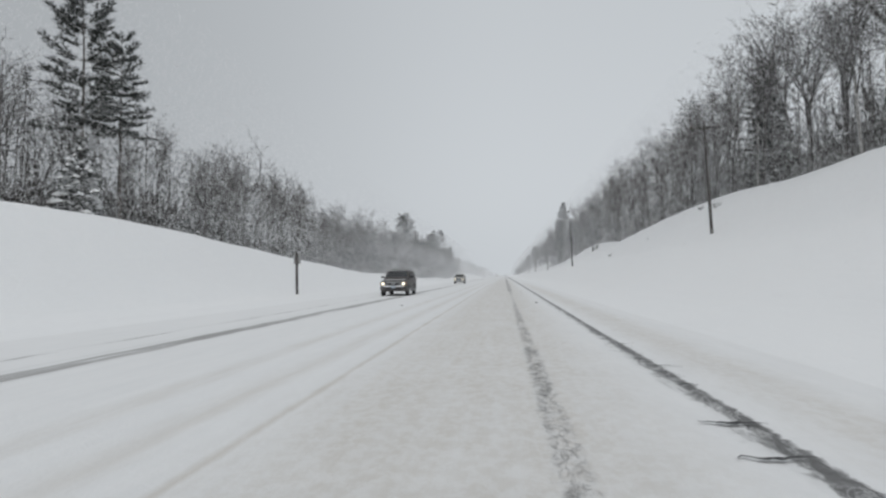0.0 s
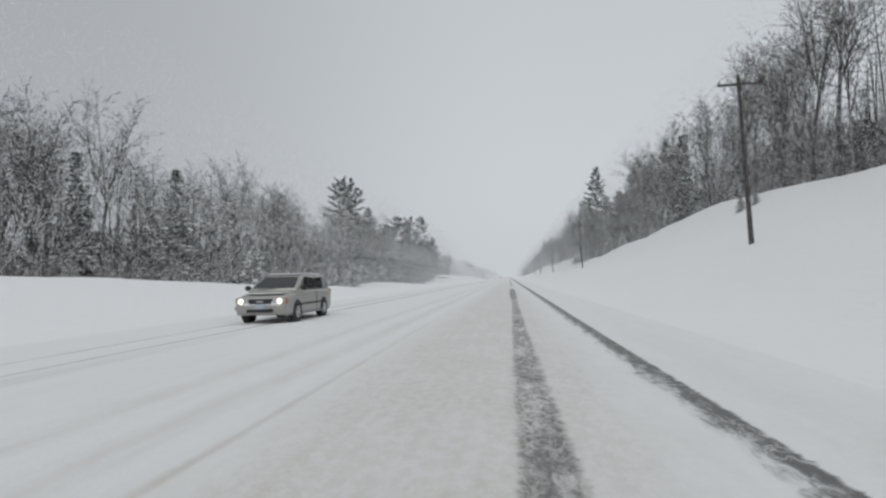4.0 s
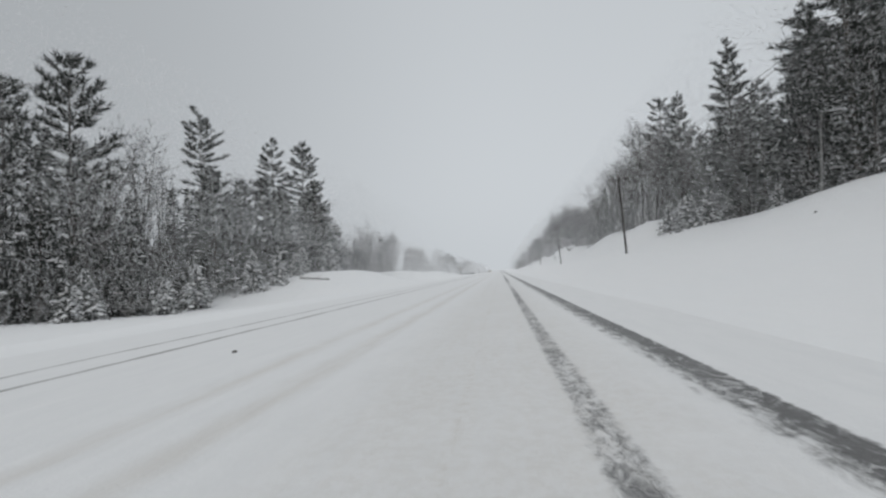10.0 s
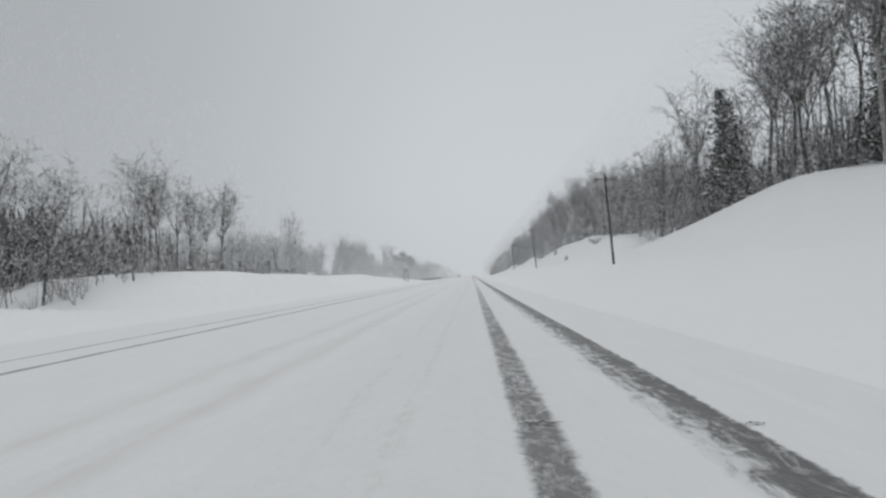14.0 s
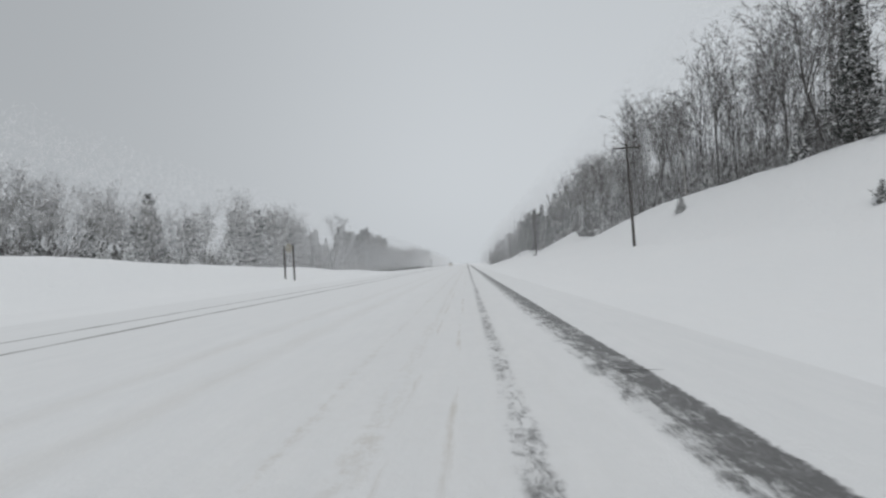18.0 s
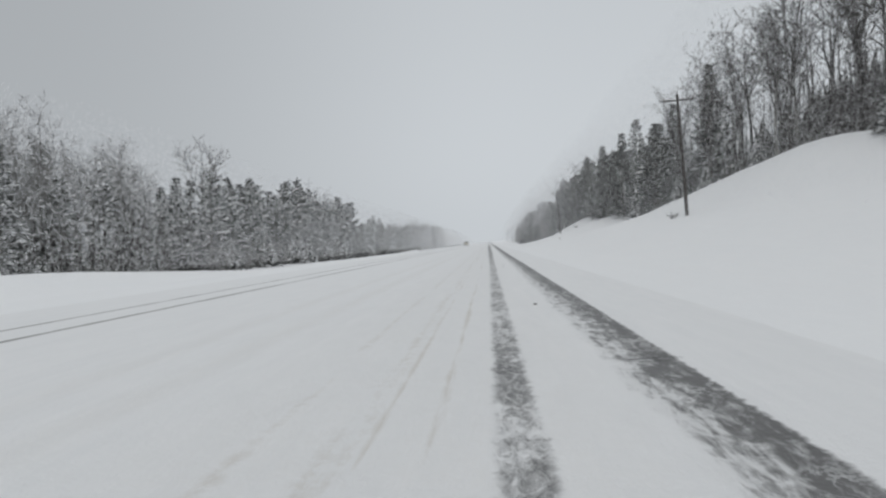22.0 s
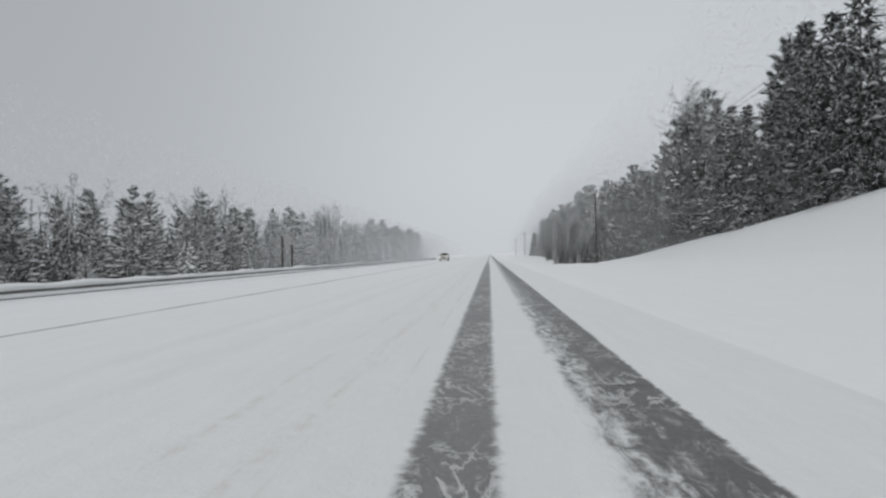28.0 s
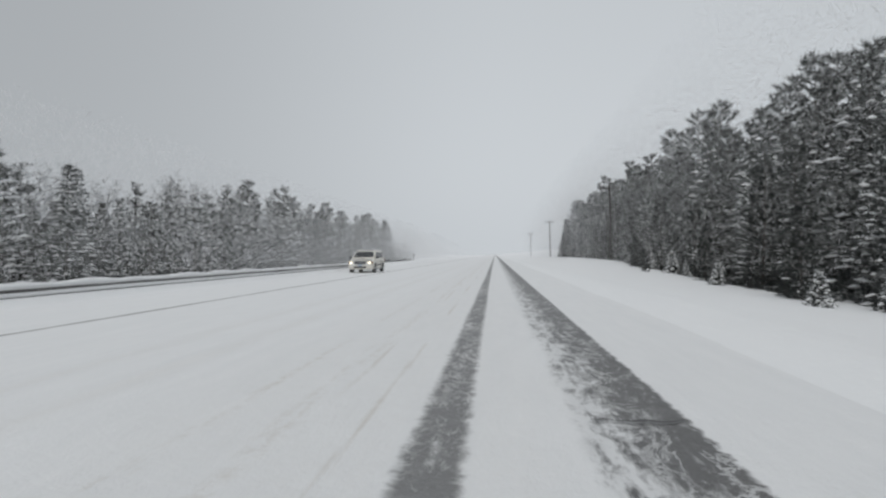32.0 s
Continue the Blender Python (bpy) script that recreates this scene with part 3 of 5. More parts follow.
def snow_pad(b, at, way, length, breadth, rnd):
    """A lens of snow lying along a bough."""
    length, breadth = min(length, 0.6), min(breadth, 0.24)
    d = Vector((way[0], way[1], way[2] * 0.7)).normalized()
    s = Vector((-d.y, d.x, 0)).normalized()
    o = Vector(at)
    k = len(b.v)
    b.v.append(tuple(o + Vector((0, 0, 0.05 + breadth * 0.3))))
    for i in range(6):
        a = i * 1.0472 + rnd.uniform(-0.3, 0.3)
        b.v.append(tuple(o + d * (math.cos(a) * length * rnd.uniform(0.7, 1.15)) + s * (math.sin(a) * breadth * rnd.uniform(0.6, 1.2)) - Vector((0, 0, rnd.uniform(0.0, 0.12)))))
    for i in range(6):
        b.f.append((k, k + 1 + i, k + 1 + (i + 1) % 6))
        b.m.append(2)


def plume(b, p, d, length, curl, fat, rnd, gap):
    """Needles along a bough or twig that curls up towards its tip: tufts of narrow blades that point outwards."""
    n = max(2, int(length / gap))
    for i in range(n):
        t = (i + rnd.random()) / n
        q = p + d * length * t + Vector((0, 0, curl * length * t * t))
        way = (d + Vector((0, 0, 2 * curl * t))).normalized()
        for k in range(9):
            e = (way * 0.75 + Vector((rnd.uniform(-1, 1), rnd.uniform(-1, 1), rnd.uniform(-0.55, 0.75))) * 0.8).normalized()
            w = e.cross((rnd.uniform(-1, 1), rnd.uniform(-1, 1), 1)).normalized() * fat * rnd.uniform(0.055, 0.1)
            b.tri(q - w - e * fat * 0.12, q + w, q + e * fat * rnd.uniform(0.6, 1.2))


def white_pine(seed, height, clear=0.35, wide=0.17, thick=1.0, taper=0.6, snow=0.12, tier=0.044, ragged=0.3, bulge=0.35):
    """A pine with separate tiers of long plumes: level low down, swept up towards the top. Its lowest boughs start at clear of its height."""
    rnd = random.Random(seed)
    trunk, crown = Build(), Build()
    base = height * 0.009 + 0.04
    bend = rnd.uniform(-0.012, 0.012) * height
    trunk.stem([(bend * math.sin(i * 0.5), 0, height * i / 6 - (0.3 if i == 0 else 0)) for i in range(7)], [base * (1 - i / 6.3) for i in range(7)])
    h, fat = height * clear, 0.3 + 0.012 * height
    gap = fat * 0.42 / thick
    while h < height * 0.975:
        f = (h / height - clear) / (1 - clear)
        reach = height * wide * (1.03 - f) ** taper * (1 - bulge + bulge * math.sin(min(1, f * 1.6 + 0.25) * math.pi * 0.5)) + 0.12
        turn = rnd.uniform(0, 6.283)
        boughs = 5 if f < 0.8 else 4
        sag = bend * math.sin(h / height * 3.0)
        for k in range(boughs):
            if rnd.random() < ragged * 0.3:
                continue
            az = turn + 6.283 * (k + rnd.uniform(-0.3, 0.3)) / boughs
            L = reach * rnd.uniform(1 - ragged, 1 + ragged * 0.7)
            d = Vector((math.cos(az), math.sin(az), -0.1 + 0.85 * f ** 1.6)).normalized()
            curl = 0.12 + 0.2 * f
            o = Vector((sag, 0, h + rnd.uniform(-0.4, 0.4) * tier * height))
            tip = o + d * L + Vector((0, 0, curl * L))
            crown.tube(o, o + d * L * 0.5 + Vector((0, 0, curl * L * 0.25)), 0.03, 0.02, 3, 1)
            crown.tube(o + d * L * 0.5 + Vector((0, 0, curl * L * 0.25)), tip, 0.02, 0.008, 3, 1)
            inner = min(0.3, 0.5 / max(L, 0.5))
            plume(crown, o + d * L * inner, d, L * (1 - inner), curl, fat, rnd, gap)
            side = Vector((-d.y, d.x, 0))
            for t in (0.35, 0.55, 0.75):
                if L * (1.1 - t) < 0.45:
                    continue
                for sgn in (-1, 1):
                    q = o + d * L * t + Vector((0, 0, curl * L * t * t))
                    plume(crown, q, (d * 0.7 + side * sgn * rnd.uniform(0.5, 0.9)).normalized(), L * (1.1 - t) * rnd.uniform(0.35, 0.6), curl, fat * 0.92, rnd, gap * 1.15)
            for q in range(2):
                if f < 0.85 and rnd.random() < snow:
                    t = rnd.uniform(0.45, 0.9)
                    snow_pad(crown, o + d * L * t + side * L * rnd.uniform(-0.14, 0.14) + Vector((0, 0, curl * L * t * t + fat * 0.35)), d, L * rnd.uniform(0.16, 0.3), L * rnd.uniform(0.08, 0.14) + 0.06, rnd)
        h += height * tier * rnd.uniform(0.75, 1.25)
    plume(crown, Vector((0, 0, height * 0.94)), Vector((0, 0, 1)), height * 0.05, 0, fat * 0.9, rnd, gap * 0.7)
    for k in range(16):
        hh, az = rnd.uniform(0.12, max(clear, 0.13)) * height, rnd.uniform(0, 6.283)
        crown.sliver((0, 0, hh), (math.cos(az) * 1.5, math.sin(az) * 1.5, hh + rnd.uniform(-0.3, 0.2)), 0.02, 1)
    return trunk, crown


def spruce(seed, height, wide=0.2, droop=0.25, thin=1.0, snow=0.12):
    """A cone of tiered, drooping boughs down to the ground."""
    rnd = random.Random(seed)
    trunk, crown = Build(), Build()
    base = height * 0.009 + 0.03
    trunk.stem([(0, 0, height * i / 4 - (0.25 if i == 0 else 0)) for i in range(5)], [base * (1 - i / 4.2) for i in range(5)], 5)
    h = height * 0.05
    tier = max(0.16, height * 0.033)
    tuft = 0.16 + 0.03 * height
    while h < height * 0.97:
        f = h / height
        reach = height * wide * (1 - f) ** 0.8 + 0.06
        boughs = int((8 if f < 0.7 else 6) * thin + 0.5)
        turn = rnd.uniform(0, 6.283)
        for k in range(boughs):
            az = turn + 6.283 * (k + rnd.uniform(-0.35, 0.35)) / boughs
            L = reach * rnd.uniform(0.65, 1.15)
            d = Vector((math.cos(az), math.sin(az), 0.12 - droop * (1 - f)))
            n = max(2, int(L / (tuft * 0.7)))
            if f < 0.94 and rnd.random() < snow:
                snow_pad(crown, Vector((0, 0, h + tuft * 0.35)) + d * L * rnd.uniform(0.5, 0.8), d, L * rnd.uniform(0.22, 0.4), L * rnd.uniform(0.12, 0.24) + 0.03, rnd)
            for s in range(n):
                t = 0.18 + 0.84 * (s + 0.6 * rnd.random()) / n
                side = Vector((-d.y, d.x, 0)) * rnd.uniform(-0.3, 0.3) * L * (1.1 - t * 0.6)
                at = Vector((0, 0, h)) + d * L * t + side
                needle_fan(crown, at, (d.x, d.y, d.z - 0.12), tuft, rnd, 8)
        h += tier * rnd.uniform(0.8, 1.2)
    needle_fan(crown, (0, 0, height * 0.93), (0, 0, 1), 0.1 + height * 0.05, rnd, 7)
    return trunk, crown


def tree_kind(name, label, built, mats, crown_name="crown"):
    """A pattern tree, kept aside as meshes: trunk and crown."""
    trunk, crown = built
    return (name, label, trunk.mesh("trunk", mats[0], True), crown.mesh(crown_name, [mats[1], mats[0], SNOW_SOFT]), crown_name)


def plant(kind, x, y, turn=0.0, size=1.0, group="", sink=0.1, z=None, lean=0.0):
    name, label, trunk, crown, crown_name = kind
    z = ground_z(x, y) if z is None else z
    m = pose(x, y, z - sink, 0, lean, turn) @ Matrix.Diagonal((size, size, size, 1))
    ob = thing(name, m, label, "tree", group)
    part("trunk", trunk, ob)
    part(crown_name, crown, ob)
    return ob


HARD = [tree_kind("bare_hardwood", "leafless grey hardwood with frosted twigs on the snowy bank", bare_tree(10 + i, 14.0 + (i % 4) * 1.1, 0.24 + 0.04 * (i % 3), 0.3 + 0.07 * (i % 4)), (BARK, TWIG)) for i in range(7)]
HARD_INNER = [tree_kind("bare_hardwood", "slim leafless hardwood standing among others in the woods", bare_tree(30 + i, 14.5 + (i % 4) * 0.9, 0.24 + 0.03 * (i % 3), 0.38 + 0.06 * (i % 3), 0.6), (BARK, TWIG)) for i in range(5)]
BIRCHES = [tree_kind("birch", "slender pale birch trunk without leaves at the forest edge", bare_tree(40 + i, 13, 0.18, 0.5, 0.7), (BIRCH, TWIG)) for i in range(2)]
PINES = [tree_kind("white_pine", "tall dark white pine with snow-dusted tiered boughs", white_pine(60 + i, 20.0, (0.46, 0.5, 0.4, 0.52)[i], (0.17, 0.17, 0.19, 0.16)[i], 1.0, 0.5, 0.3, 0.04, 0.42), (PINE_BARK, PINE)) for i in range(4)]
TOWERS = [tree_kind("white_pine", "tall pointed white pine rising over the woods", white_pine(66 + i, 20.0, (0.22, 0.3, 0.26)[i], (0.2, 0.18, 0.19)[i], 1.1, 0.85, 0.14, 0.036, 0.3, 0.2), (PINE_BARK, PINE)) for i in range(3)]
RED = [tree_kind("young_pine", "bushy dark pine with clumps of snow on its boughs", white_pine(80 + i, 12.0, 0.05, 0.22 + 0.02 * i, 0.85, 0.62, 0.05, 0.042, 0.3, 0.15), (PINE_BARK, SPRUCE)) for i in range(3)]
RED_INNER = [tree_kind("young_pine", "dark pine standing behind others in the roadside wood", white_pine(90 + i, 12.0, 0.1, 0.22, 0.5, 0.62, 0.08, 0.05, 0.3, 0.15), (PINE_BARK, SPRUCE)) for i in range(3)]
SPRUCES = [tree_kind("spruce", "dark pointed spruce with snow on drooping boughs", spruce(100 + i, 12.0, 0.2 + 0.025 * (i % 2), 0.25, 0.85), (PINE_BARK, PINE)) for i in range(3)]
SNOWY = [tree_kind("snowy_spruce", "small spruce laden with white snow at the forest edge", spruce(120 + i, 3.6 + 0.5 * i, 0.42, 0.4, 0.62, 0.8), (PINE_BARK, LADEN)) for i in range(3)]
BROAD = tree_kind("snowy_spruce", "broad low spruce weighed down by white snow on the bank", spruce(130, 4.4, 0.5, 0.3, 1.0, 0.7), (PINE_BARK, LADEN))
# crowns paled in colour to look hazed from across the snowfield
HAZY_HARD = [tree_kind("frosted_hardwood", "leafless hardwood paled by rime and haze beyond the open snowfield", bare_tree(140 + i, 14.5 + i, 0.29, 0.34), (TWIG, HAZE_RIME)) for i in range(3)]
FROST_SPRUCE = [tree_kind("frosted_spruce", "grey-green spruce thickly dusted with snow", spruce(150 + i, 12.0, 0.25 + 0.03 * i, 0.25, 0.75, 0.5), (PINE_BARK, RIMED_NEEDLES)) for i in range(2)]
FROST_PINE = [tree_kind("frosted_pine", "bushy pine with heavy snow on every bough", white_pine(160 + i, 12.0, 0.05, 0.25 + 0.03 * i, 0.8, 0.72, 0.85, 0.045, 0.35, 0.1), (PINE_BARK, RIMED_NEEDLES)) for i in range(2)]
FROST_PINE_INNER = [tree_kind("frosted_pine", "snow-dusted pine standing behind others in the woods", white_pine(170 + i, 12.0, 0.08, 0.25, 0.5, 0.7, 0.6, 0.05, 0.3, 0.1), (PINE_BARK, RIMED_NEEDLES)) for i in range(2)]

# ---- the woods, stretch by stretch: side, from y, to y, first row, rows, kinds with weights ----
rng = random.Random(5)


def pick(mix):
    r = rng.random() * sum(w for _, w in mix)
    for kinds, w in mix:
        r -= w
        if r <= 0:
            return rng.choice(kinds)
    return rng.choice(mix[-1][0])


def wood(side, y0, y1, x0, step, rows, mix, size=(0.85, 1.1), group="woods"):
    for row in range(rows):
        y = y0 + rng.random() * step
        while y < y1:
            x = x0 + row * 3.4 + rng.uniform(-1.3, 1.6)
            kind = pick(mix)
            for front, inner in ((HARD, HARD_INNER), (RED, RED_INNER), (FROST_PINE, FROST_PINE_INNER)):
                if row and kind in front:
                    kind = inner[front.index(kind) % len(inner)]
                    break
            plant(kind, side * x, y, rng.uniform(0, 360), rng.uniform(*size), group, lean=rng.uniform(-2, 2))
            y += step * rng.uniform(0.65, 1.4)


# the hillside on the right
wood(1, 12, 160, 26, 4.6, 2, [(HARD, 12), (BIRCHES, 0.7), (SPRUCES, 0.25)], (0.9, 1.15), "hillside trees")
wood(1, 160, 290, 26.5, 5.2, 2, [(HARD, 3.5), (RED, 3), (SPRUCES, 1.2), (BIRCHES, 0.6)], (0.85, 1.15), "hillside trees")
wood(1, 290, 342, 26, 3.6, 2, [(HARD, 10), (BIRCHES, 1), (SPRUCES, 0.5)], (0.92, 1.18), "hillside trees")
wood(1, 342, 400, 26, 3.9, 2, [(HARD, 10), (BIRCHES, 1.4), (SPRUCES, 0.4)], (0.72, 0.92), "hillside trees")
wood(1, 400, 515, 26, 4.4, 2, [(HARD, 10), (BIRCHES, 0.7), (SPRUCES, 0.35)], (0.85, 1.1), "hillside trees")
wood(1, 520, 640, 25.0, 4.2, 2, [(RED, 4), (SPRUCES, 3), (HARD, 1)], (0.95, 1.3), "roadside conifers")
wood(-1, 640, 760, 33, 4.5, 1, [(HARD, 1)], (0.62, 0.75), "woods beyond the far lane")
# frosted kinds mixed in: snow on the boughs, paler needles also for haze
wood(1, 650, 790, 19.0, 4.2, 1, [(RED, 2), (FROST_PINE, 1.5), (FROST_SPRUCE, 1)], (0.45, 0.8), "roadside conifers")
wood(1, 645, 800, 24.5, 3.8, 2, [(RED, 4), (FROST_PINE, 2), (FROST_SPRUCE, 1.5), (SPRUCES, 1)], (1.1, 1.4), "roadside conifers")
# the woods on the left
wood(-1, 18, 60, 31.0, 3.8, 2, [(HARD, 1)], (0.66, 0.84), "woods beyond the far lane")
wood(-1, 60, 175, 31.5, 3.7, 2, [(HARD, 12), (SPRUCES, 0.7)], (0.72, 0.98), "woods beyond the far lane")
wood(-1, 175, 300, 30.5, 4.6, 2, [(HARD, 3.5), (RED, 3), (SPRUCES, 1)], (0.85, 1.15), "woods beyond the far lane")
wood(-1, 300, 345, 28.0, 5.0, 2, [(HARD, 5), (SPRUCES, 0.6)], (0.56, 0.74), "woods beyond the far lane")
# pale kinds in these far rows, part of the haze put into their colour
wood(-1, 345, 400, 53, 3.6, 2, [(HAZY_HARD, 4), (FROST_SPRUCE, 1)], (0.52, 0.7), "woods beyond the far lane")
wood(-1, 400, 470, 52, 3.4, 2, [(HAZY_HARD, 5), (FROST_SPRUCE, 1.2), (FROST_PINE, 1)], (0.68, 0.95), "woods beyond the far lane")
wood(-1, 462, 520, 42, 3.4, 2, [(FROST_SPRUCE, 2), (HAZY_HARD, 3), (FROST_PINE, 1)], (0.8, 1.1), "woods beyond the far lane")
wood(-1, 500, 560, 31, 3.6, 2, [(SPRUCES, 1), (FROST_SPRUCE, 2), (RED, 2), (FROST_PINE, 3), (HARD, 0.7)], (0.85, 1.1), "woods beyond the far lane")
wood(-1, 560, 790, 29, 3.4, 2, [(FROST_PINE, 3), (RED, 1), (FROST_SPRUCE, 1.5), (HARD, 0.5)], (0.6, 0.82), "woods beyond the far lane")
wood(-1, 700, 800, 30.5, 5.0, 1, [(RED, 1), (FROST_PINE, 1.5)], (0.92, 1.08), "woods beyond the far lane")


# trees that stand out by themselves: kind, its own height, place and the height of its top
def stand_out(trees):
    for kind, own, x, y, top in trees:
        plant(kind, x, y, (x * 37 + y * 11) % 360, (top - ground_z(x, y)) / own, "trees that stand out")


stand_out((
    (RED[0], 12, -34, 61, 13.7), (TOWERS[1], 20, 30, 66, 26.5), (SNOWY[2], 4.6, -27.6, 32.6, 11.0), (SNOWY[1], 4.1, -27.0, 44, 7.6), (PINES[2], 20, -29, 34.2, 22.5), (PINES[1], 20, -29, 38.2, 20.6), (PINES[2], 20, -38, 200.5, 24.6), (PINES[0], 20, -36.8, 206, 24.5), (SPRUCES[1], 12, -35.4, 216, 20.5), (RED[2], 12, -32.2, 238, 19.9), (RED[0], 12, -35, 235, 17.5), (HARD[0], 14, -41, 122.6, 18.6), (HARD[2], 16.2, -33, 152, 15.6), (HARD[4], 14, -32.5, 157, 15), (HARD[6], 16.2, -34, 147, 16), (HARD[0], 14, -33, 162, 14.6),
))
stand_out((
    (PINES[0], 20, -33.8, 259, 21.0), (PINES[1], 20, -37.5, 288, 25.4), (PINES[2], 20, -34, 293, 25.5), (RED[0], 12, -28, 281, 17), (HARD[1], 15.1, -36, 387, 15.0), (HARD[2], 16.2, -32.8, 334, 15.3),
))
stand_out((
    (FROST_SPRUCE[1], 12, -59, 459, 15.7), (FROST_SPRUCE[0], 12, -52, 500, 15), (SPRUCES[0], 12, -40, 530, 14.0), (FROST_PINE[1], 12, -31, 528, 12.5), (FROST_PINE[0], 12, -31.6, 536, 12), (FROST_PINE[1], 12, -32, 592, 9.5), (FROST_PINE[0], 12, -26.8, 653, 6.5), (FROST_PINE[1], 12, -26.4, 659, 5.4), (FROST_PINE[1], 12, -27, 617, 6.6), (FROST_PINE[0], 12, -26.8, 600, 7.0),
))
stand_out((
    (TOWERS[0], 20, 26, 242.5, 33.1), (TOWERS[1], 20, 35.4, 233, 33.7), (TOWERS[2], 20, 41.5, 227.3, 37.2), (TOWERS[1], 20, 27.0, 265.2, 27.0), (TOWERS[0], 20, 30, 214, 27), (RED[2], 12, 27, 219, 21), (RED[0], 12, 29, 224, 23), (TOWERS[1], 20, 33, 208, 29), (RED[1], 12, 27.5, 206, 20.5), (RED[0], 12, 28, 252, 21.5), (TOWERS[2], 20, 31, 257, 27), (RED[1], 12, 27.5, 260, 20), (RED[2], 12, 29.5, 247, 23),
))
stand_out((
    (PINES[3], 20, 30, 302, 31), (TOWERS[2], 20, 27, 283, 26.5),
))
stand_out((
    (SPRUCES[1], 12, 32, 559, 26.8), (SPRUCES[2], 12, 27, 508, 22.5), (SPRUCES[1], 12, 27.5, 522, 21), (HARD[3], 17.3, 34, 505, 29), (RED[0], 12, 28, 612, 21.5), (RED[1], 12, 30.5, 616, 22), (RED[2], 12, 28.3, 682, 17), (RED[0], 12, 27.5, 708, 20), (RED[1], 12, 28, 716, 20.5), (RED[2], 12, 27.5, 724, 20), (RED[0], 12, 28.5, 690, 18.8), (RED[1], 12, 29, 696, 18),
))
stand_out((
    (RED[2], 12, 28, 686, 17.5), (RED[0], 12, 27.5, 629, 21.5), (RED[1], 12, 28.5, 636, 21), (RED[2], 12, 28, 641, 21), (RED[0], 12, 27.8, 647, 18.5), (FROST_SPRUCE[0], 12, 25, 605, 10.3),
))

# small snow-laden spruces along the edges
for i in range(20):
    y = 162 + i * 6.6 + rng.uniform(-2, 2)
    plant(rng.choice(SNOWY), -25.0 - rng.uniform(0, 3.6), y, rng.uniform(0, 360), rng.uniform(0.6, 1.2), "snow-laden spruces")
for i in range(26):
    y = 425 + i * 9.0 + rng.uniform(-3, 3)
    plant(rng.choice(SNOWY), -(29.5 if y > 495 else 46) + rng.uniform(0, 3.0), y, rng.uniform(0, 360), rng.uniform(0.7, 1.3), "snow-laden spruces")
for i in range(30):
    y = 150 + i * 17 + rng.uniform(-5, 5)
    plant(rng.choice(SNOWY), 24.6 + rng.uniform(-0.8, 1.8), y, rng.uniform(0, 360), rng.uniform(0.5, 1.0), "snow-laden spruces")
for x, y, s in ((20.6, 131, 0.4), (21.4, 130, 0.35), (20.0, 412, 0.45), (14.8, 676, 0.5), (15.2, 667, 0.45), (15.6, 662, 0.5), (16.4, 690, 0.7), (17, 700, 0.8), (12.8, 661.6, 0.45), (13.6, 657.5, 0.35), (14.9, 659, 0.45), (15.8, 655, 0.6), (17.6, 384, 0.3)):
    plant(SNOWY[0], x, y, y * 7 % 360, s, "young spruces on the open bank")
for i in range(22):
    plant(rng.choice(RED + RED + SNOWY), rng.uniform(14.0, 18.2), 653 + i * 2.6 + rng.uniform(-1, 1), rng.uniform(0, 360), rng.uniform(0.12, 0.26) * (1.5 if i % 2 else 1.0), "young spruces on the open bank")
plant(RED[1], 16.6, 652, 50, 0.34, "young spruces on the open bank")
plant(BROAD, 23.4, 212, 10, 0.95, "young spruces on the open bank")
for x, y, s in ((23.6, 471, 0.17), (24.3, 473.5, 0.2), (24.8, 469, 0.19), (25.2, 476, 0.2)):
    plant(RED[1], x, y, x * 90 % 360, s, "young spruces on the open bank")
for x, y, k in ((25.2, 264, 1.0), (24.8, 268, 1.2), (25.6, 271, 0.9), (24.6, 274, 1.25), (25.0, 278, 1.1), (24.4, 282, 1.3), (24.8, 529, 1.2), (25.2, 533, 1.35), (24.6, 538, 1.15), (25.4, 542, 1.3), (24.9, 548, 1.0), (24.6, 512, 0.8)):
    plant(SNOWY[int(y) % 3], x, y, x * 90 % 360, k, "snow-laden spruces")
plant(SNOWY[2], -28.0, 137.8, 30, 1.15, "young spruces on the open bank")

# ---- deep woods behind the first rows, and undergrowth: too many to count ----


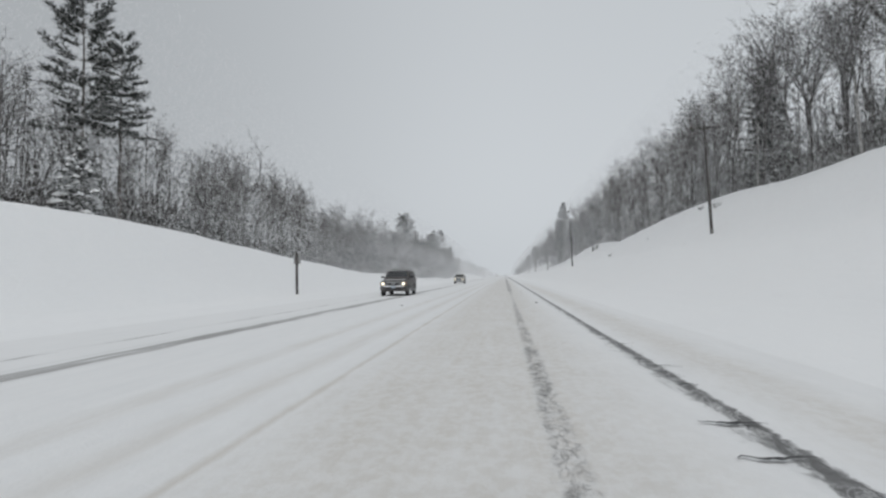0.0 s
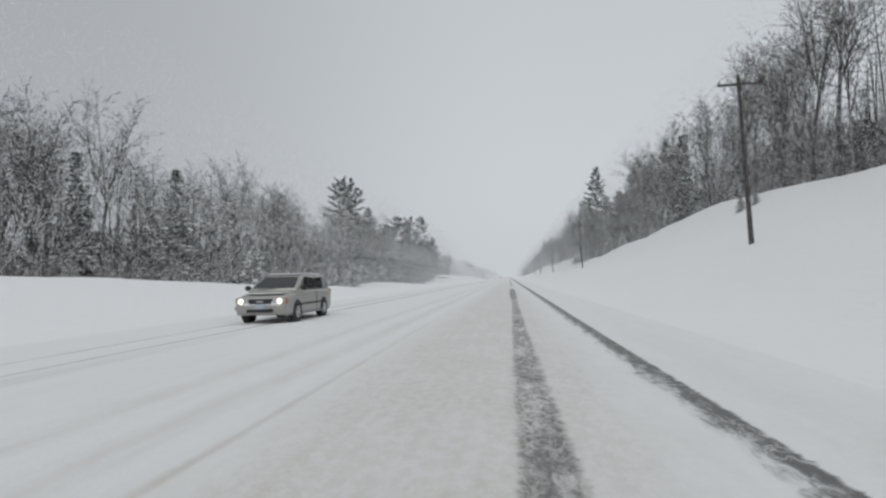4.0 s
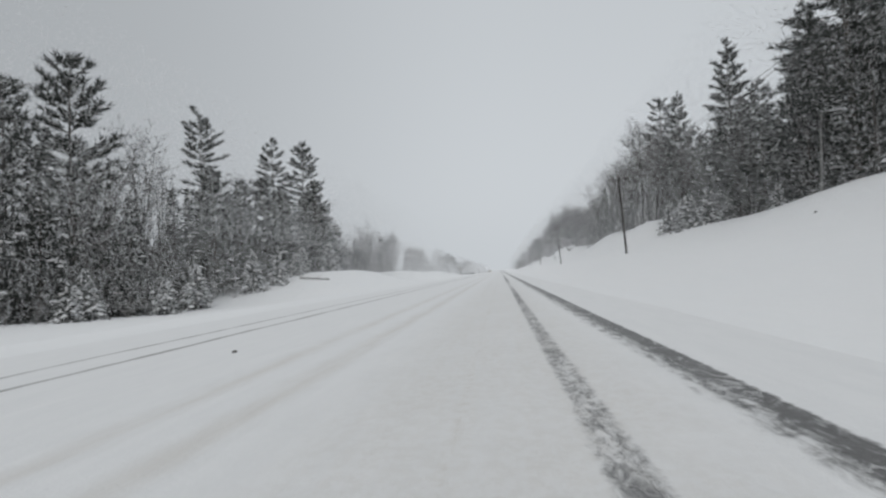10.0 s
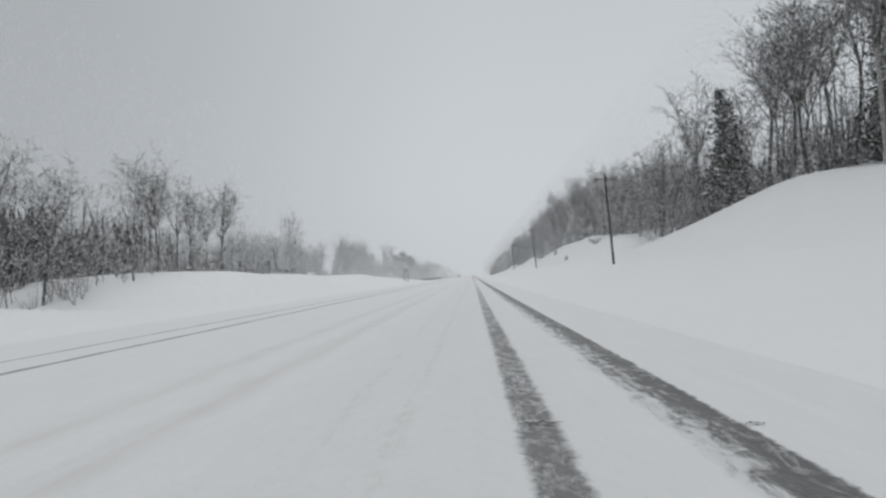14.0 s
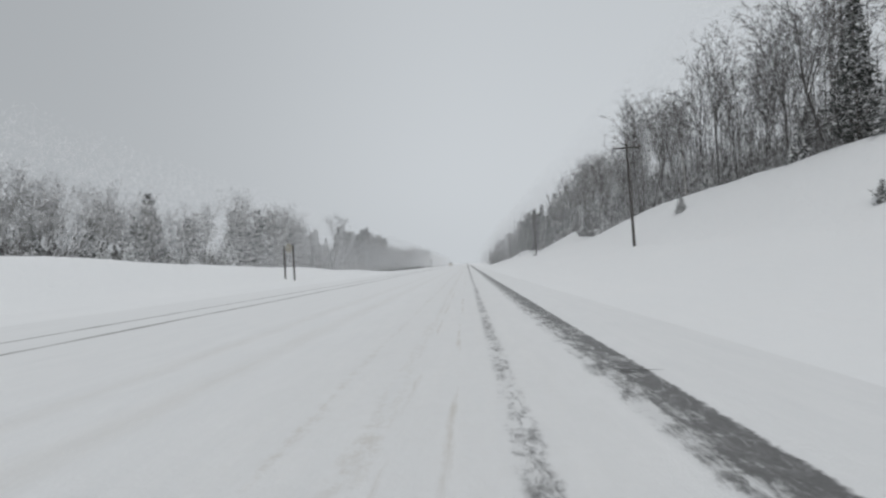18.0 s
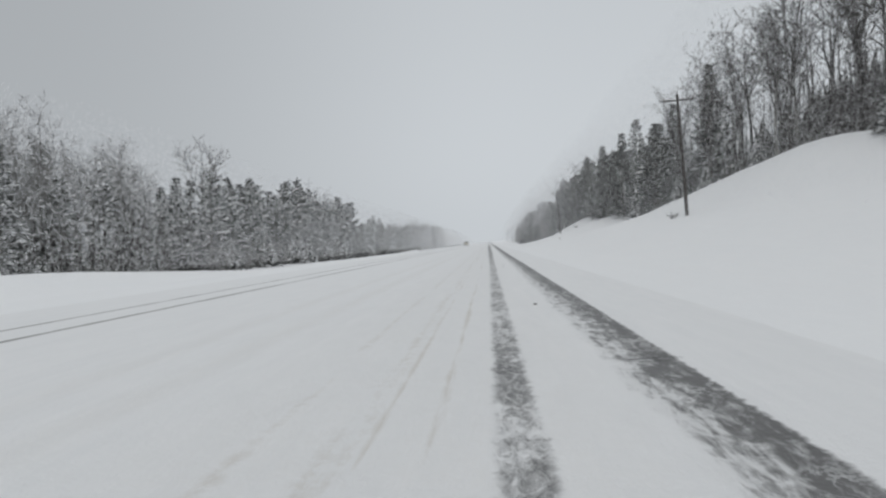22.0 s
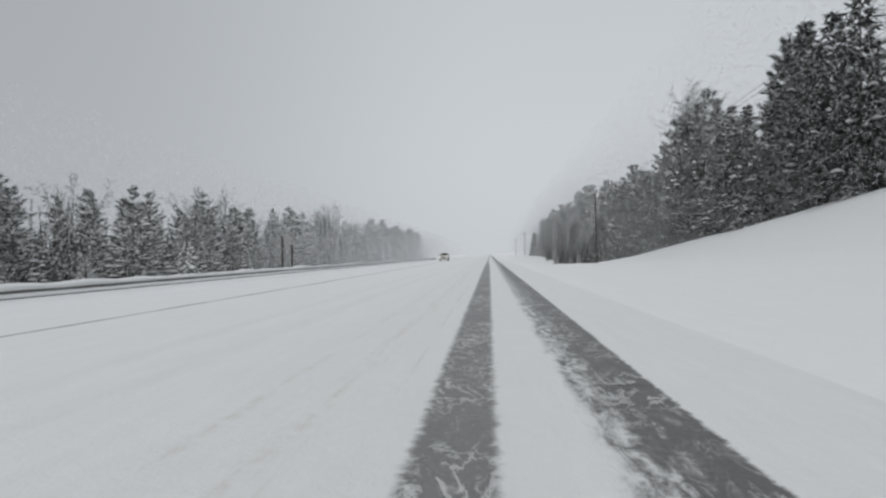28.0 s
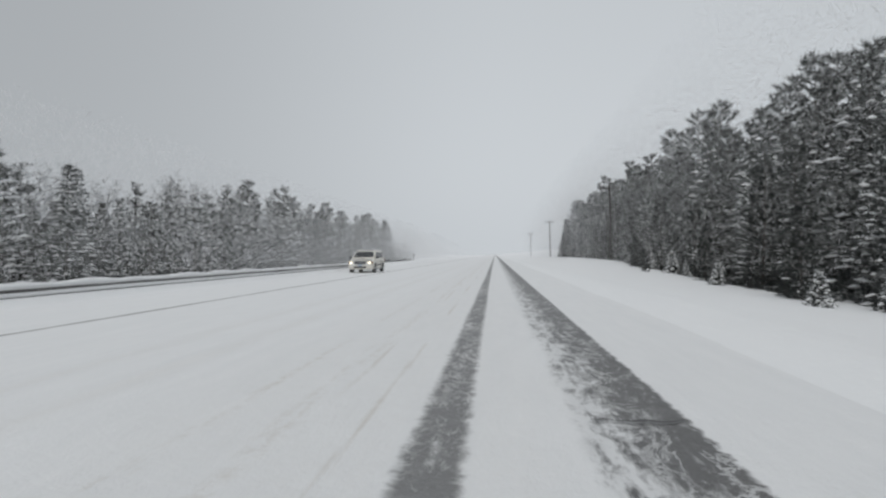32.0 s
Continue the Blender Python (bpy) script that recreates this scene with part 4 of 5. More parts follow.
def deep_woods(name, side, stretches, seed, label):
    b, r = Build(), random.Random(seed)
    for y0, y1, x0, x1, per, conifer, hmin, hmax in stretches:
        for k in range(int((y1 - y0) * per)):
            x, y = side * r.uniform(x0, x1), r.uniform(y0, y1)
            z, h = ground_z(x, y) - 0.3, r.uniform(hmin, hmax)
            p = Vector((x, y, z))
            top = p + Vector((r.uniform(-0.5, 0.5), r.uniform(-0.5, 0.5), h))
            b.tube(p, top, 0.05 + h * 0.006, 0.03, 3, 0)
            if r.random() < conifer:
                for s in range(64):
                    f = r.uniform(0.08, 1)
                    az, L = r.uniform(0, 6.283), h * 0.2 * (1.06 - f) * r.uniform(0.5, 1.1)
                    d = Vector((math.cos(az), math.sin(az), -0.1))
                    o = p.lerp(top, f) + d * L * 0.35
                    w = Vector((-d.y, d.x, 0)) * r.uniform(0.15, 0.4)
                    b.tri(o + w, o - w, o + d * (L * 0.65 + 0.15), 1)
            else:
                for s in range(30):
                    f = r.uniform(0.2, 1)
                    az, L = r.uniform(0, 6.283), h * 0.2 * (1.25 - f)
                    o = p.lerp(top, f)
                    e = o + Vector((math.cos(az) * L, math.sin(az) * L, L * r.uniform(0.3, 1.2)))
                    w = (e - o).cross((0.2, 0.3, 1)).normalized() * 0.03
                    b.tri(o - w, o + w, e)
                    for u in range(4):
                        g = o.lerp(e, r.uniform(0.3, 0.95))
                        k2 = g + Vector((r.uniform(-0.6, 0.6), r.uniform(-0.6, 0.6), r.uniform(0.1, 0.8))) * L * 0.6
                        b.tri(g - w * 0.5, g + w * 0.5, k2)
    return tagged(new(name, b.mesh(name, [TWIG, PINE])), label, "woods", kind="stuff")


deep_woods("deep_woods", 1, ((10, 160, 31, 48, 1.5, 0.06, 11, 16), (160, 300, 31, 48, 1.5, 0.35, 11, 16), (300, 520, 31, 48, 1.5, 0.12, 11, 16), (520, 860, 27, 40, 1.8, 0.75, 9, 14)), 21, "grey leafless and evergreen woods up the snowy hillside")
deep_woods("deep_woods", -1, ((5, 180, 33, 50, 1.4, 0.08, 9, 14), (180, 296, 32, 48, 2.0, 0.6, 8, 14), (296, 345, 34, 50, 1.4, 0.1, 6, 9), (345, 500, 58, 72, 1.8, 0.3, 6, 9), (485, 860, 32, 44, 3.2, 0.85, 5, 8.5)), 22, "grey frosted woods beyond the far side of the road")


def undergrowth(name, side, stretches, seed, label):
    b, r = Build(), random.Random(seed)
    for y0, y1, x0, x1, per, tall in stretches:
        for k in range(int((y1 - y0) * per)):
            x, y = side * r.uniform(x0, x1), r.uniform(y0, y1)
            p = Vector((x, y, ground_z(x, y) - 0.1))
            for s in range(9):
                q = p + Vector((r.uniform(-0.8, 0.8), r.uniform(-0.8, 0.8), r.uniform(0.6, 2.4))) * tall
                b.sliver(p, q, 0.016)
                for u in range(3):
                    g = p.lerp(q, r.uniform(0.35, 0.95))
                    b.sliver(g, g + Vector((r.uniform(-0.6, 0.6), r.uniform(-0.6, 0.6), r.uniform(-0.1, 0.5))) * tall, 0.016)
    return tagged(new(name, b.mesh(name, [HAZE_RIME])), label, "undergrowth", kind="stuff")


undergrowth("undergrowth", -1, ((20, 100, 29, 32, 0.9, 1.0), (100, 345, 27, 31, 1.2, 1.0), (400, 495, 46, 52, 1.0, 1.0), (495, 545, 27, 31, 2.4, 1.7), (545, 720, 28, 31, 0.9, 1.0)), 31, "snow-dusted bare shrubs along the forest edge")
undergrowth("undergrowth", 1, ((20, 640, 25.4, 30, 0.7, 1.0),), 32, "snow-dusted bare shrubs on the top of the bank")


def thicket(name, side, stretches, seed, label):
    """Thin saplings that fill the shade under the trees."""
    b, r = Build(), random.Random(seed)
    for y0, y1, x0, x1, per, hmax in stretches:
        for k in range(int((y1 - y0) * per)):
            x, y = side * r.uniform(x0, x1), r.uniform(y0, y1)
            p, h = Vector((x, y, ground_z(x, y) - 0.15)), r.uniform(0.35, 1) * hmax
            top = p + Vector((r.uniform(-0.5, 0.5), r.uniform(-0.5, 0.5), h))
            b.sliver(p, top, 0.035)
            for s in range(16):
                o = p.lerp(top, r.uniform(0.1, 0.95))
                e = o + Vector((r.uniform(-0.5, 0.5), r.uniform(-0.5, 0.5), r.uniform(-0.05, 0.6))) * h * 0.33
                w = (e - o).cross((0.2, 0.3, 1)).normalized() * 0.036
                b.tri(o - w, o + w, e)
                for u in range(2):
                    g = o.lerp(e, r.uniform(0.3, 0.9))
                    b.tri(g - w * 0.6, g + w * 0.6, g + Vector((r.uniform(-0.4, 0.4), r.uniform(-0.4, 0.4), r.uniform(0, 0.5))) * h * 0.2)
    return tagged(new(name, b.mesh(name, [TWIG])), label, "thicket", kind="stuff")


thicket("thicket", 1, ((15, 160, 26.5, 36, 5.5, 8.5), (160, 290, 27, 36, 4, 7), (290, 520, 26.5, 36, 5.2, 8.5), (520, 640, 26, 34, 1.5, 5), (640, 800, 20, 28, 1.2, 4)), 41, "grey tangle of bare saplings under the hillside trees")
thicket("thicket", -1, ((5, 60, 29, 38, 4, 6.5), (60, 175, 31, 40, 6.5, 8), (175, 295, 29, 38, 8, 7.5), (295, 345, 29, 38, 3, 5), (345, 500, 52, 62, 6.0, 5.5), (460, 520, 41, 48, 5, 8), (485, 800, 31, 40, 4.0, 5)), 42, "grey tangle of frosted saplings under the trees")


def far_woods(name, side, stretches, seed, label):
    """The closed grey mass of the woods further in: many slim crowns, each of thin upward sprays."""
    b, r = Build(), random.Random(seed)
    for y0, y1, x0, x1, per, hmin, hmax in stretches:
        for k in range(int((y1 - y0) * per)):
            x, y = side * r.uniform(x0, x1), r.uniform(y0, y1)
            z, h, w = ground_z(x, y) - 0.3, r.uniform(hmin, hmax), r.uniform(0.8, 1.7)
            h *= (0.85 + 0.6 * noise.noise((x * 0.06, y * 0.05, seed))) * (0.35 + 0.65 * smooth(y0, y0 + 40, y))
            for q in range(9):
                a, lo = r.uniform(0, 6.283), r.uniform(0.0, 0.7) * h
                c, s = math.cos(a), math.sin(a)
                p = Vector((x + c * w * 0.3, y + s * w * 0.3, z + lo))
                e = Vector((x + c * w, y + s * w, z + lo + r.uniform(0.15, 0.4) * h))
                t = r.uniform(0.2, 0.5)
                b.tri(p + Vector((-s * t, c * t, 0)), p - Vector((-s * t, c * t, 0.2)), e)
    return tagged(new(name, b.mesh(name, [TWIG])), label, "woods", kind="stuff")


far_woods("far_woods", 1, ((5, 520, 34, 50, 9.0, 6, 11), (520, 870, 31, 44, 7.0, 5, 10)), 51, "closed grey mass of frosted woods further up the hill")
far_woods("far_woods", -1, ((0, 345, 37, 54, 9.0, 5, 9.5), (335, 430, 50, 62, 6.0, 4, 7), (345, 500, 60, 78, 9.0, 4, 6.5), (490, 870, 37, 52, 7.0, 4, 6.5)), 52, "closed grey mass of frosted woods far from the road")

# ---- the power line ----


def utility_pole():
    pole = thing("utility_pole", Matrix(), "weathered wooden utility pole with a crossarm on the snowy bank", "utility pole", "utility poles")
    part("post", (rod_bm((0, 0, -0.8), (0, 0, 9.4), 0.14, 0.095, 12), POLE_WOOD), pole)
    part("crossarm", (box_bm(2.4, 0.1, 0.12, (0, -0.13, 8.95), 0.01), POLE_WOOD), pole)
    for s in (-1, 1):
        part("brace", (rod_bm((s * 0.62, -0.15, 8.9), (0, -0.15, 8.35), 0.018, None, 6), STEEL), pole, "flat steel brace")
        part("insulator", (rod_bm((s * 1.08, -0.13, 9.0), (s * 1.08, -0.13, 9.2), 0.045, 0.03, 8), CERAMIC), pole, "brown insulator")
    part("insulator", (rod_bm((0, 0, 9.4), (0, 0, 9.6), 0.045, 0.03, 8), CERAMIC), pole, "brown insulator")
    return pole


POLES = ((-37, 15.2), (48, 17.2), (112, 13.4), (195.5, 15.1), (268, 14.8), (338, 14.6), (410, 15.0), (484, 15.6), (562, 16.0), (636, 15.2), (710, 15.2), (785, 15.2), (862, 15.2))
LEANS = (2, 2, 1.5, 2.4, 2.2, 3.2, 3, 3, 3, 0.8, 0.6, 1, 1)
master = utility_pole()
tops = []
for i, ((y, x), lean) in enumerate(zip(POLES, LEANS)):
    m = pose(x, y, ground_z(x, y), 0, -lean, 0)
    if i == 0:
        master.matrix_basis = m
    else:
        copy_thing(master, m)
    tops.append([m @ Vector(p) for p in ((-1.08, -0.13, 9.2), (1.08, -0.13, 9.2), (0, 0, 9.6), (0, 0, 7.4))])
for k in range(4):
    for a, b in zip(tops, tops[1:]):
        cu = bpy.data.curves.new("power_wire", "CURVE")
        cu.dimensions, cu.bevel_depth, cu.bevel_resolution = "3D", 0.009, 1
        sp = cu.splines.new("POLY")
        sp.points.add(14)
        for j in range(15):
            t = j / 14
            p = a[k].lerp(b[k], t) - Vector((0, 0, 4 * 1.1 * t * (1 - t)))
            sp.points[j].co = (*p, 1)
        cu.materials.append(WIRE)
        tagged(new("power_wire", cu), "thin dark sagging wire between two utility poles", "wire", "power wires")

# ---- road signs seen from behind ----


def round_plate(w, h, sides, turn=0.0):
    bm = bmesh.new()
    bmesh.ops.create_cone(bm, cap_ends=True, segments=sides, radius1=0.5, radius2=0.5, depth=0.012, matrix=Matrix.Diagonal((w, 1, h, 1)) @ Matrix.Rotation(radians(90), 4, "X") @ Matrix.Rotation(radians(turn), 4, "Z"))
    return bm


s1 = thing("road_sign", pose(-14.5, 36.75, ground_z(-14.5, 36.75) - 0.1, 0, -0.5, 0), "grey sign plate seen from behind on a single wooden post", "road sign")
part("post", (box_bm(0.16, 0.12, 3.2, (0, 0, 1.4), 0.012), POST_WOOD), s1)
part("sign_plate", (box_bm(0.5, 0.014, 0.74, (0, 0.085, 2.62), 0.004), ALU), s1, "bare grey metal sign plate")
part("bracket", (box_bm(0.44, 0.03, 0.04, (0, 0.07, 2.75)), STEEL), s1)

s2 = thing("road_sign", pose(-15.5, 407, ground_z(-15.5, 407) - 0.1, 0, -2.5, 0), "pale sign panel seen from behind between two brown wooden posts", "road sign")
for sx in (-0.4, 0.4):
    part("post", (box_bm(0.13, 0.13, 3.3, (sx, 0, 1.4), 0.012), POST_WOOD), s2)
bm = round_plate(0.62, 0.9, 8, 22.5)
bmesh.ops.translate(bm, verts=bm.verts, vec=(0, 0.08, 2.85))
part("sign_plate", (bm, YELLOW), s2, "faded grey octagonal plate")
part("rail", (box_bm(0.93, 0.03, 0.05, (0, 0.09, 2.8)), POST_WOOD), s2)

s3 = thing("road_sign", pose(-16.0, 604, ground_z(-16.0, 604) - 0.1, 0, -1.0, 0), "grey diamond sign seen from behind on two dark posts", "road sign")
for sx, hh in ((-0.4, 3.5), (0.4, 2.7)):
    part("post", (box_bm(0.14, 0.14, hh, (sx, 0, hh / 2 - 0.2), 0.012), POST_WOOD), s3)
bm = round_plate(1.0, 1.25, 4, 0)
bmesh.ops.translate(bm, verts=bm.verts, vec=(0, 0.09, 3.0))
part("sign_plate", (bm, ALU), s3, "pale grey diamond plate")

s4 = thing("delineator", pose(-13.4, 735, 0.0, 0, 0, 0), "short dark marker post at the road edge", "marker post")
part("post", (box_bm(0.1, 0.05, 1.6, (0, 0, 0.7), 0.008), POST_WOOD), s4)
part("reflector", (box_bm(0.2, 0.01, 0.3, (0, -0.035, 1.35)), TRIM), s4)

# ---- the guard rail ----
rail_y0, rail_y1, rail_x = 538.0, 692.0, -12.2
guard = thing("guard_rail", pose(rail_x, rail_y0, 0), "snow-capped galvanised guard rail along the far edge of the road", "guard rail")
profile = ((0.0, 0.22), (0.06, 0.26), (0.06, 0.34), (0.0, 0.385), (0.06, 0.43), (0.06, 0.51), (0.0, 0.55))
steps = 40
L = rail_y1 - rail_y0
for j in range(steps):
    a, c = j * L / steps, (j + 1) * L / steps + 0.02
    vv = [(px * s + o, yy, pz) for yy in (a, c) for s, o in ((1, 0.0), (1, -0.008)) for px, pz in profile]
    n = len(profile)
    ff = [(i, i + 1, 2 * n + i + 1, 2 * n + i) for i in range(n - 1)] + [(n + i + 1, n + i, 3 * n + i, 3 * n + i + 1) for i in range(n - 1)]
    ff += [(n - 1, n + n - 1, 3 * n + n - 1, 2 * n + n - 1), (0, 2 * n, 3 * n, n)]
    part("beam", mesh_object("beam", vv, ff, RAIL_STEEL, False), guard)
cap = Build()
bm = box_bm(0.15, 0.2, 0.8, (-0.15, 0, 0.1), 0.01)
post_me = bpy.data.meshes.new("post")
bm.to_mesh(post_me)
bm.free()
post_me.materials.append(POST_WOOD)
for j in range(steps * 2 + 1):
    o = part("post", post_me, guard)
    o.matrix_basis = pose(0, j * L / (steps * 2), 0)
segs = 300
for j in range(segs + 1):
    y = j * L / segs
    hh = 0.05 + 0.15 * abs(noise.noise((y * 0.35, 2.0, 0))) + 0.03 * noise.noise((y * 1.7, 5.0, 0))
    ww = 0.11 + 0.03 * noise.noise((y * 0.9, 8.0, 0))
    cap.v += [(-0.07 - ww, y, 0.54), (-0.07 - ww * 0.6, y, 0.58 + hh), (-0.05 + ww * 0.5, y, 0.58 + hh), (-0.02 + ww, y, 0.5 - 0.03 * noise.noise((y * 0.6, 3.0, 0)))]
    if j:
        k = 4 * j
        cap.f += [(k - 4 + i, k + i, k + i + 1, k - 3 + i) for i in range(3)] + [(k - 1, k + 3, k, k - 4)]
        cap.m += [0] * 4
part("snow_cap", cap.mesh("snow_cap", [SNOW_SOFT], True), guard, "strip of white snow on the rail")
lay = Build()
for j in range(segs + 1):
    y = j * L / segs
    hh = 0.04 + 0.05 * max(-0.6, noise.noise((y * 0.22, 12.0, 0))) + 0.012 * noise.noise((y * 1.3, 15.0, 0))
    lay.v += [(0.0, y, 0.3), (0.085, y, 0.3), (0.08, y, 0.37 + hh), (0.0, y, 0.4 + hh)]
    if j:
        k = 4 * j
        lay.f += [(k - 4 + i, k + i, k + i + 1, k - 3 + i) for i in range(3)]
        lay.m += [0] * 3
part("snow_strip", lay.mesh("snow_strip", [SNOW_SOFT], True), guard, "white snow lying in the groove of the rail")

# ---- things lying on the banks ----


def lump(name, at, size, label, category, seed):
    bm = bmesh.new()
    bmesh.ops.create_icosphere(bm, subdivisions=3, radius=1)
    for v in bm.verts:
        k = 1 + 0.35 * noise.noise(v.co * 1.3 + Vector((seed, 0, 0))) + 0.12 * noise.noise(v.co * 4 + Vector((seed, 3, 0)))
        v.co = Vector((v.co.x * size[0], v.co.y * size[1], v.co.z * size[2])) * k
    ob = thing(name, pose(at[0], at[1], ground_z(*at)), label, category)
    part("stone", (bm, ROCK), ob)
    bm = bmesh.new()
    bmesh.ops.create_icosphere(bm, subdivisions=3, radius=1)
    for v in bm.verts:
        k = 1 + 0.2 * noise.noise(v.co * 1.6 + Vector((seed + 5, 0, 0)))
        v.co = Vector((v.co.x * size[0] * 0.95, v.co.y * size[1] * 0.95, max(-0.1, v.co.z) * size[2] * 0.55 + size[2] * 0.62)) * k
    part("snow_cap", (bm, SNOW_SOFT), ob, "rounded white snow cap")


lump("boulder", (-28.9, 377), (0.75, 0.6, 0.55), "dark rock capped with snow on the white rise", "rock", 4)


def brush(at, seed, size, label):
    r, b = random.Random(seed), Build()
    for s in range(int(26 * size)):
        az, el = r.uniform(0, 6.283), r.uniform(0.15, 1.0)
        q = Vector((math.cos(az), math.sin(az), el)) * size * r.uniform(0.5, 1.1)
        b.sliver((r.uniform(-0.15, 0.15) * size, r.uniform(-0.15, 0.15) * size, -0.1), q, 0.025)
        for u in range(4):
            g = q * r.uniform(0.4, 0.95)
            b.sliver(g, g + Vector((r.uniform(-0.4, 0.4), r.uniform(-0.4, 0.4), r.uniform(-0.05, 0.4))) * size, 0.016)
    ob = thing("bush", pose(at[0], at[1], ground_z(*at)), label, "bush", "bushes on the bank")
    part("brushwood", b.mesh("brushwood", [TWIG]), ob)


for at, sd, sz in (((15.5, 486.8), 3, 0.62), ((17.8, 384.3), 4, 0.5), ((28.0, 483), 5, 2.4), ((28.5, 488), 6, 2.0), ((25, 560), 7, 1.5), ((24, 374), 8, 1.6), ((24.5, 100), 9, 1.2), ((21.3, 58), 10, 0.7), ((21.6, 63), 12, 0.5), ((16.2, 87.5), 13, 0.45), ((18.8, 75), 14, 0.35), ((19.4, 561), 15, 0.6), ((22.3, 380), 16, 1.5), ((23.5, 472), 17, 2.0), ((24.6, 469.5), 18, 1.9)):
    brush(at, sd, sz, "low tangle of dark bare twigs in the snow of the bank")
log = thing("fallen_trunk", pose(-21.8, 262, ground_z(-21.8, 262) + 0.12, 0, 4, 25), "fallen bare trunk half buried in the snow bank", "log")
part("stem", (rod_bm((-1.9, 0, 0.05), (1.5, 0, -0.05), 0.13, 0.07, 9), PINE_BARK), log)
for k, (px, dx, dz) in enumerate(((-1.2, 0.4, 0.4), (0.0, 0.5, 0.35), (0.9, 0.4, 0.2))):
    part("branch_stub", (rod_bm((px, 0, 0.05), (px + dx, 0.4 * (-1) ** k, dz), 0.03, 0.012, 6), PINE_BARK), log)

# ---- sealed cracks across the bare wheel tracks ----
r_c = random.Random(77)


def crack(cx, y0, half_w, w, skew, wild):
    n, vv, ff = 13, [], []
    for i in range(n):
        t = i / (n - 1) * 2 - 1
        yy = y0 + skew * t + r_c.uniform(-0.03, 0.03) + wild * math.sin(t * 3.4 + y0)
        ww = w * (1.1 - abs(t)) * r_c.uniform(0.6, 1.3) + 0.004
        vv += [(cx + t * half_w, yy - ww, 0.012), (cx + t * half_w, yy + ww, 0.012)]
        if i:
            ff.append((2 * i - 2, 2 * i, 2 * i + 1, 2 * i - 1))
    part("crack", mesh_object("crack", vv, ff, CRACK, False), road)


SEAMS = ((1.93, 5.4, 0.3), (1.86, 4.4, 0.3), (2.01, 7.7, 0.2), (2.16, 48.4, 0.22), (1.94, 44.6, 0.3), (1.98, 126.9, 0.3), (2.24, 148.0, 0.15), (1.98, 264.8, 0.34), (2.24, 285.1, 0.1), (0.36, 285.2, 0.22), (2.03, 345.1, 0.34), (1.93, 367.1, 0.4), (2.1, 386.3, 0.2), (1.89, 405.3, 0.43), (2.0, 426.3, 0.34), (1.89, 446.4, 0.42), (0.25, 446.0, 0.14), (1.93, 465.9, 0.4), (1.96, 507.0, 0.31), (2.01, 565.9, 0.34), (2.02, 585.1, 0.41), (1.85, 605.9, 0.48), (2.0, 644.7, 0.41), (1.81, 649.1, 0.2), (1.95, 88, 0.3), (1.98, 104, 0.28), (1.9, 306, 0.36), (1.92, 326, 0.38), (1.95, 527, 0.4), (2.0, 546, 0.4), (1.95, 664, 0.4), (1.95, 684, 0.4))
for cx, y, half in SEAMS:
    crack(cx, y, half, r_c.uniform(0.012, 0.022) * (1.8 if y < 6 else 1), r_c.uniform(-0.05, 0.05), 0.02)
# places where the seal is broken into many short strokes
for y0, y1, cx in ((7.2, 11.5, 2.05), (63.8, 69.5, 2.03), (64.5, 73, 0.36), (144.6, 149, 2.15), (125.5, 127, 0.32), (184.5, 186.5, 0.33), (251, 252, 1.95), (264, 265.4, 2.05), (225, 229, 0.32), (465.4, 467.2, 2.05)):
    y = y0
    while y < y1:
        bold = 1.35 if 60 < y < 75 and cx > 1 else 1.0
        crack(cx + r_c.uniform(-0.1, 0.1), y, r_c.uniform(0.14, 0.36) * (bold if cx > 1 else 0.7), r_c.uniform(0.012, 0.035) * bold, r_c.uniform(-0.22, 0.22), 0.04)
        y += r_c.uniform(0.4, 1.0)


def clod(at, size, seed, name, label, category, mat):
    bm = bmesh.new()
    bmesh.ops.create_icosphere(bm, subdivisions=2, radius=1)
    for v in bm.verts:
        v.co = Vector((v.co.x, v.co.y * 0.8, v.co.z * 0.6)) * size * (1 + 0.45 * noise.noise(v.co * 1.5 + Vector((seed, 1, 2))))
    ob = new(name, bpy.data.meshes.new(name))
    bm.to_mesh(ob.data)
    bm.free()
    ob.data.materials.append(mat)
    ob.matrix_basis = pose(at[0], at[1], max(0.0, ground_z(*at)) + size * 0.25, 0, 0, seed * 40)
    tagged(ob, label, category, name.replace("_", " ") + " pieces")


for k, (x, y, r) in enumerate(((-5.0, 25.6, 0.045), (1.4, 27.6, 0.06), (-6.0, 210.8, 0.06), (1.2, 46.3, 0.05), (1.1, 452, 0.04), (0.9, 470, 0.04))):
    clod((x, y), r, k, "ice_chunk", "small dark lump of dirty ice lying on the snowy road", "ice", ROCK)
for k, (x, y, r) in enumerate(((18.6, 235, 0.12), (18.6, 284, 0.1), (11.1, 525, 0.08), (18.8, 286, 0.08), (15.9, 51, 0.08))):
    clod((x, y), r, k + 20, "dirt_clod", "small dark clod lying on the white snow bank", "clod", ROCK)

# ---- vehicles ----


def hull(sections):
    """A closed skin over cross-sections: each a list of points round the body."""
    bm = bmesh.new()
    rings = [[bm.verts.new(p) for p in s] for s in sections]
    for a, b in zip(rings, rings[1:]):
        for i in range(len(a)):
            j = (i + 1) % len(a)
            bm.faces.new((a[i], a[j], b[j], b[i]))
    bm.faces.new(rings[0][::-1])
    bm.faces.new(rings[-1])
    bmesh.ops.recalc_face_normals(bm, faces=bm.faces[:])
    for f in bm.faces:
        f.smooth = len(f.verts) == 4
    return bm


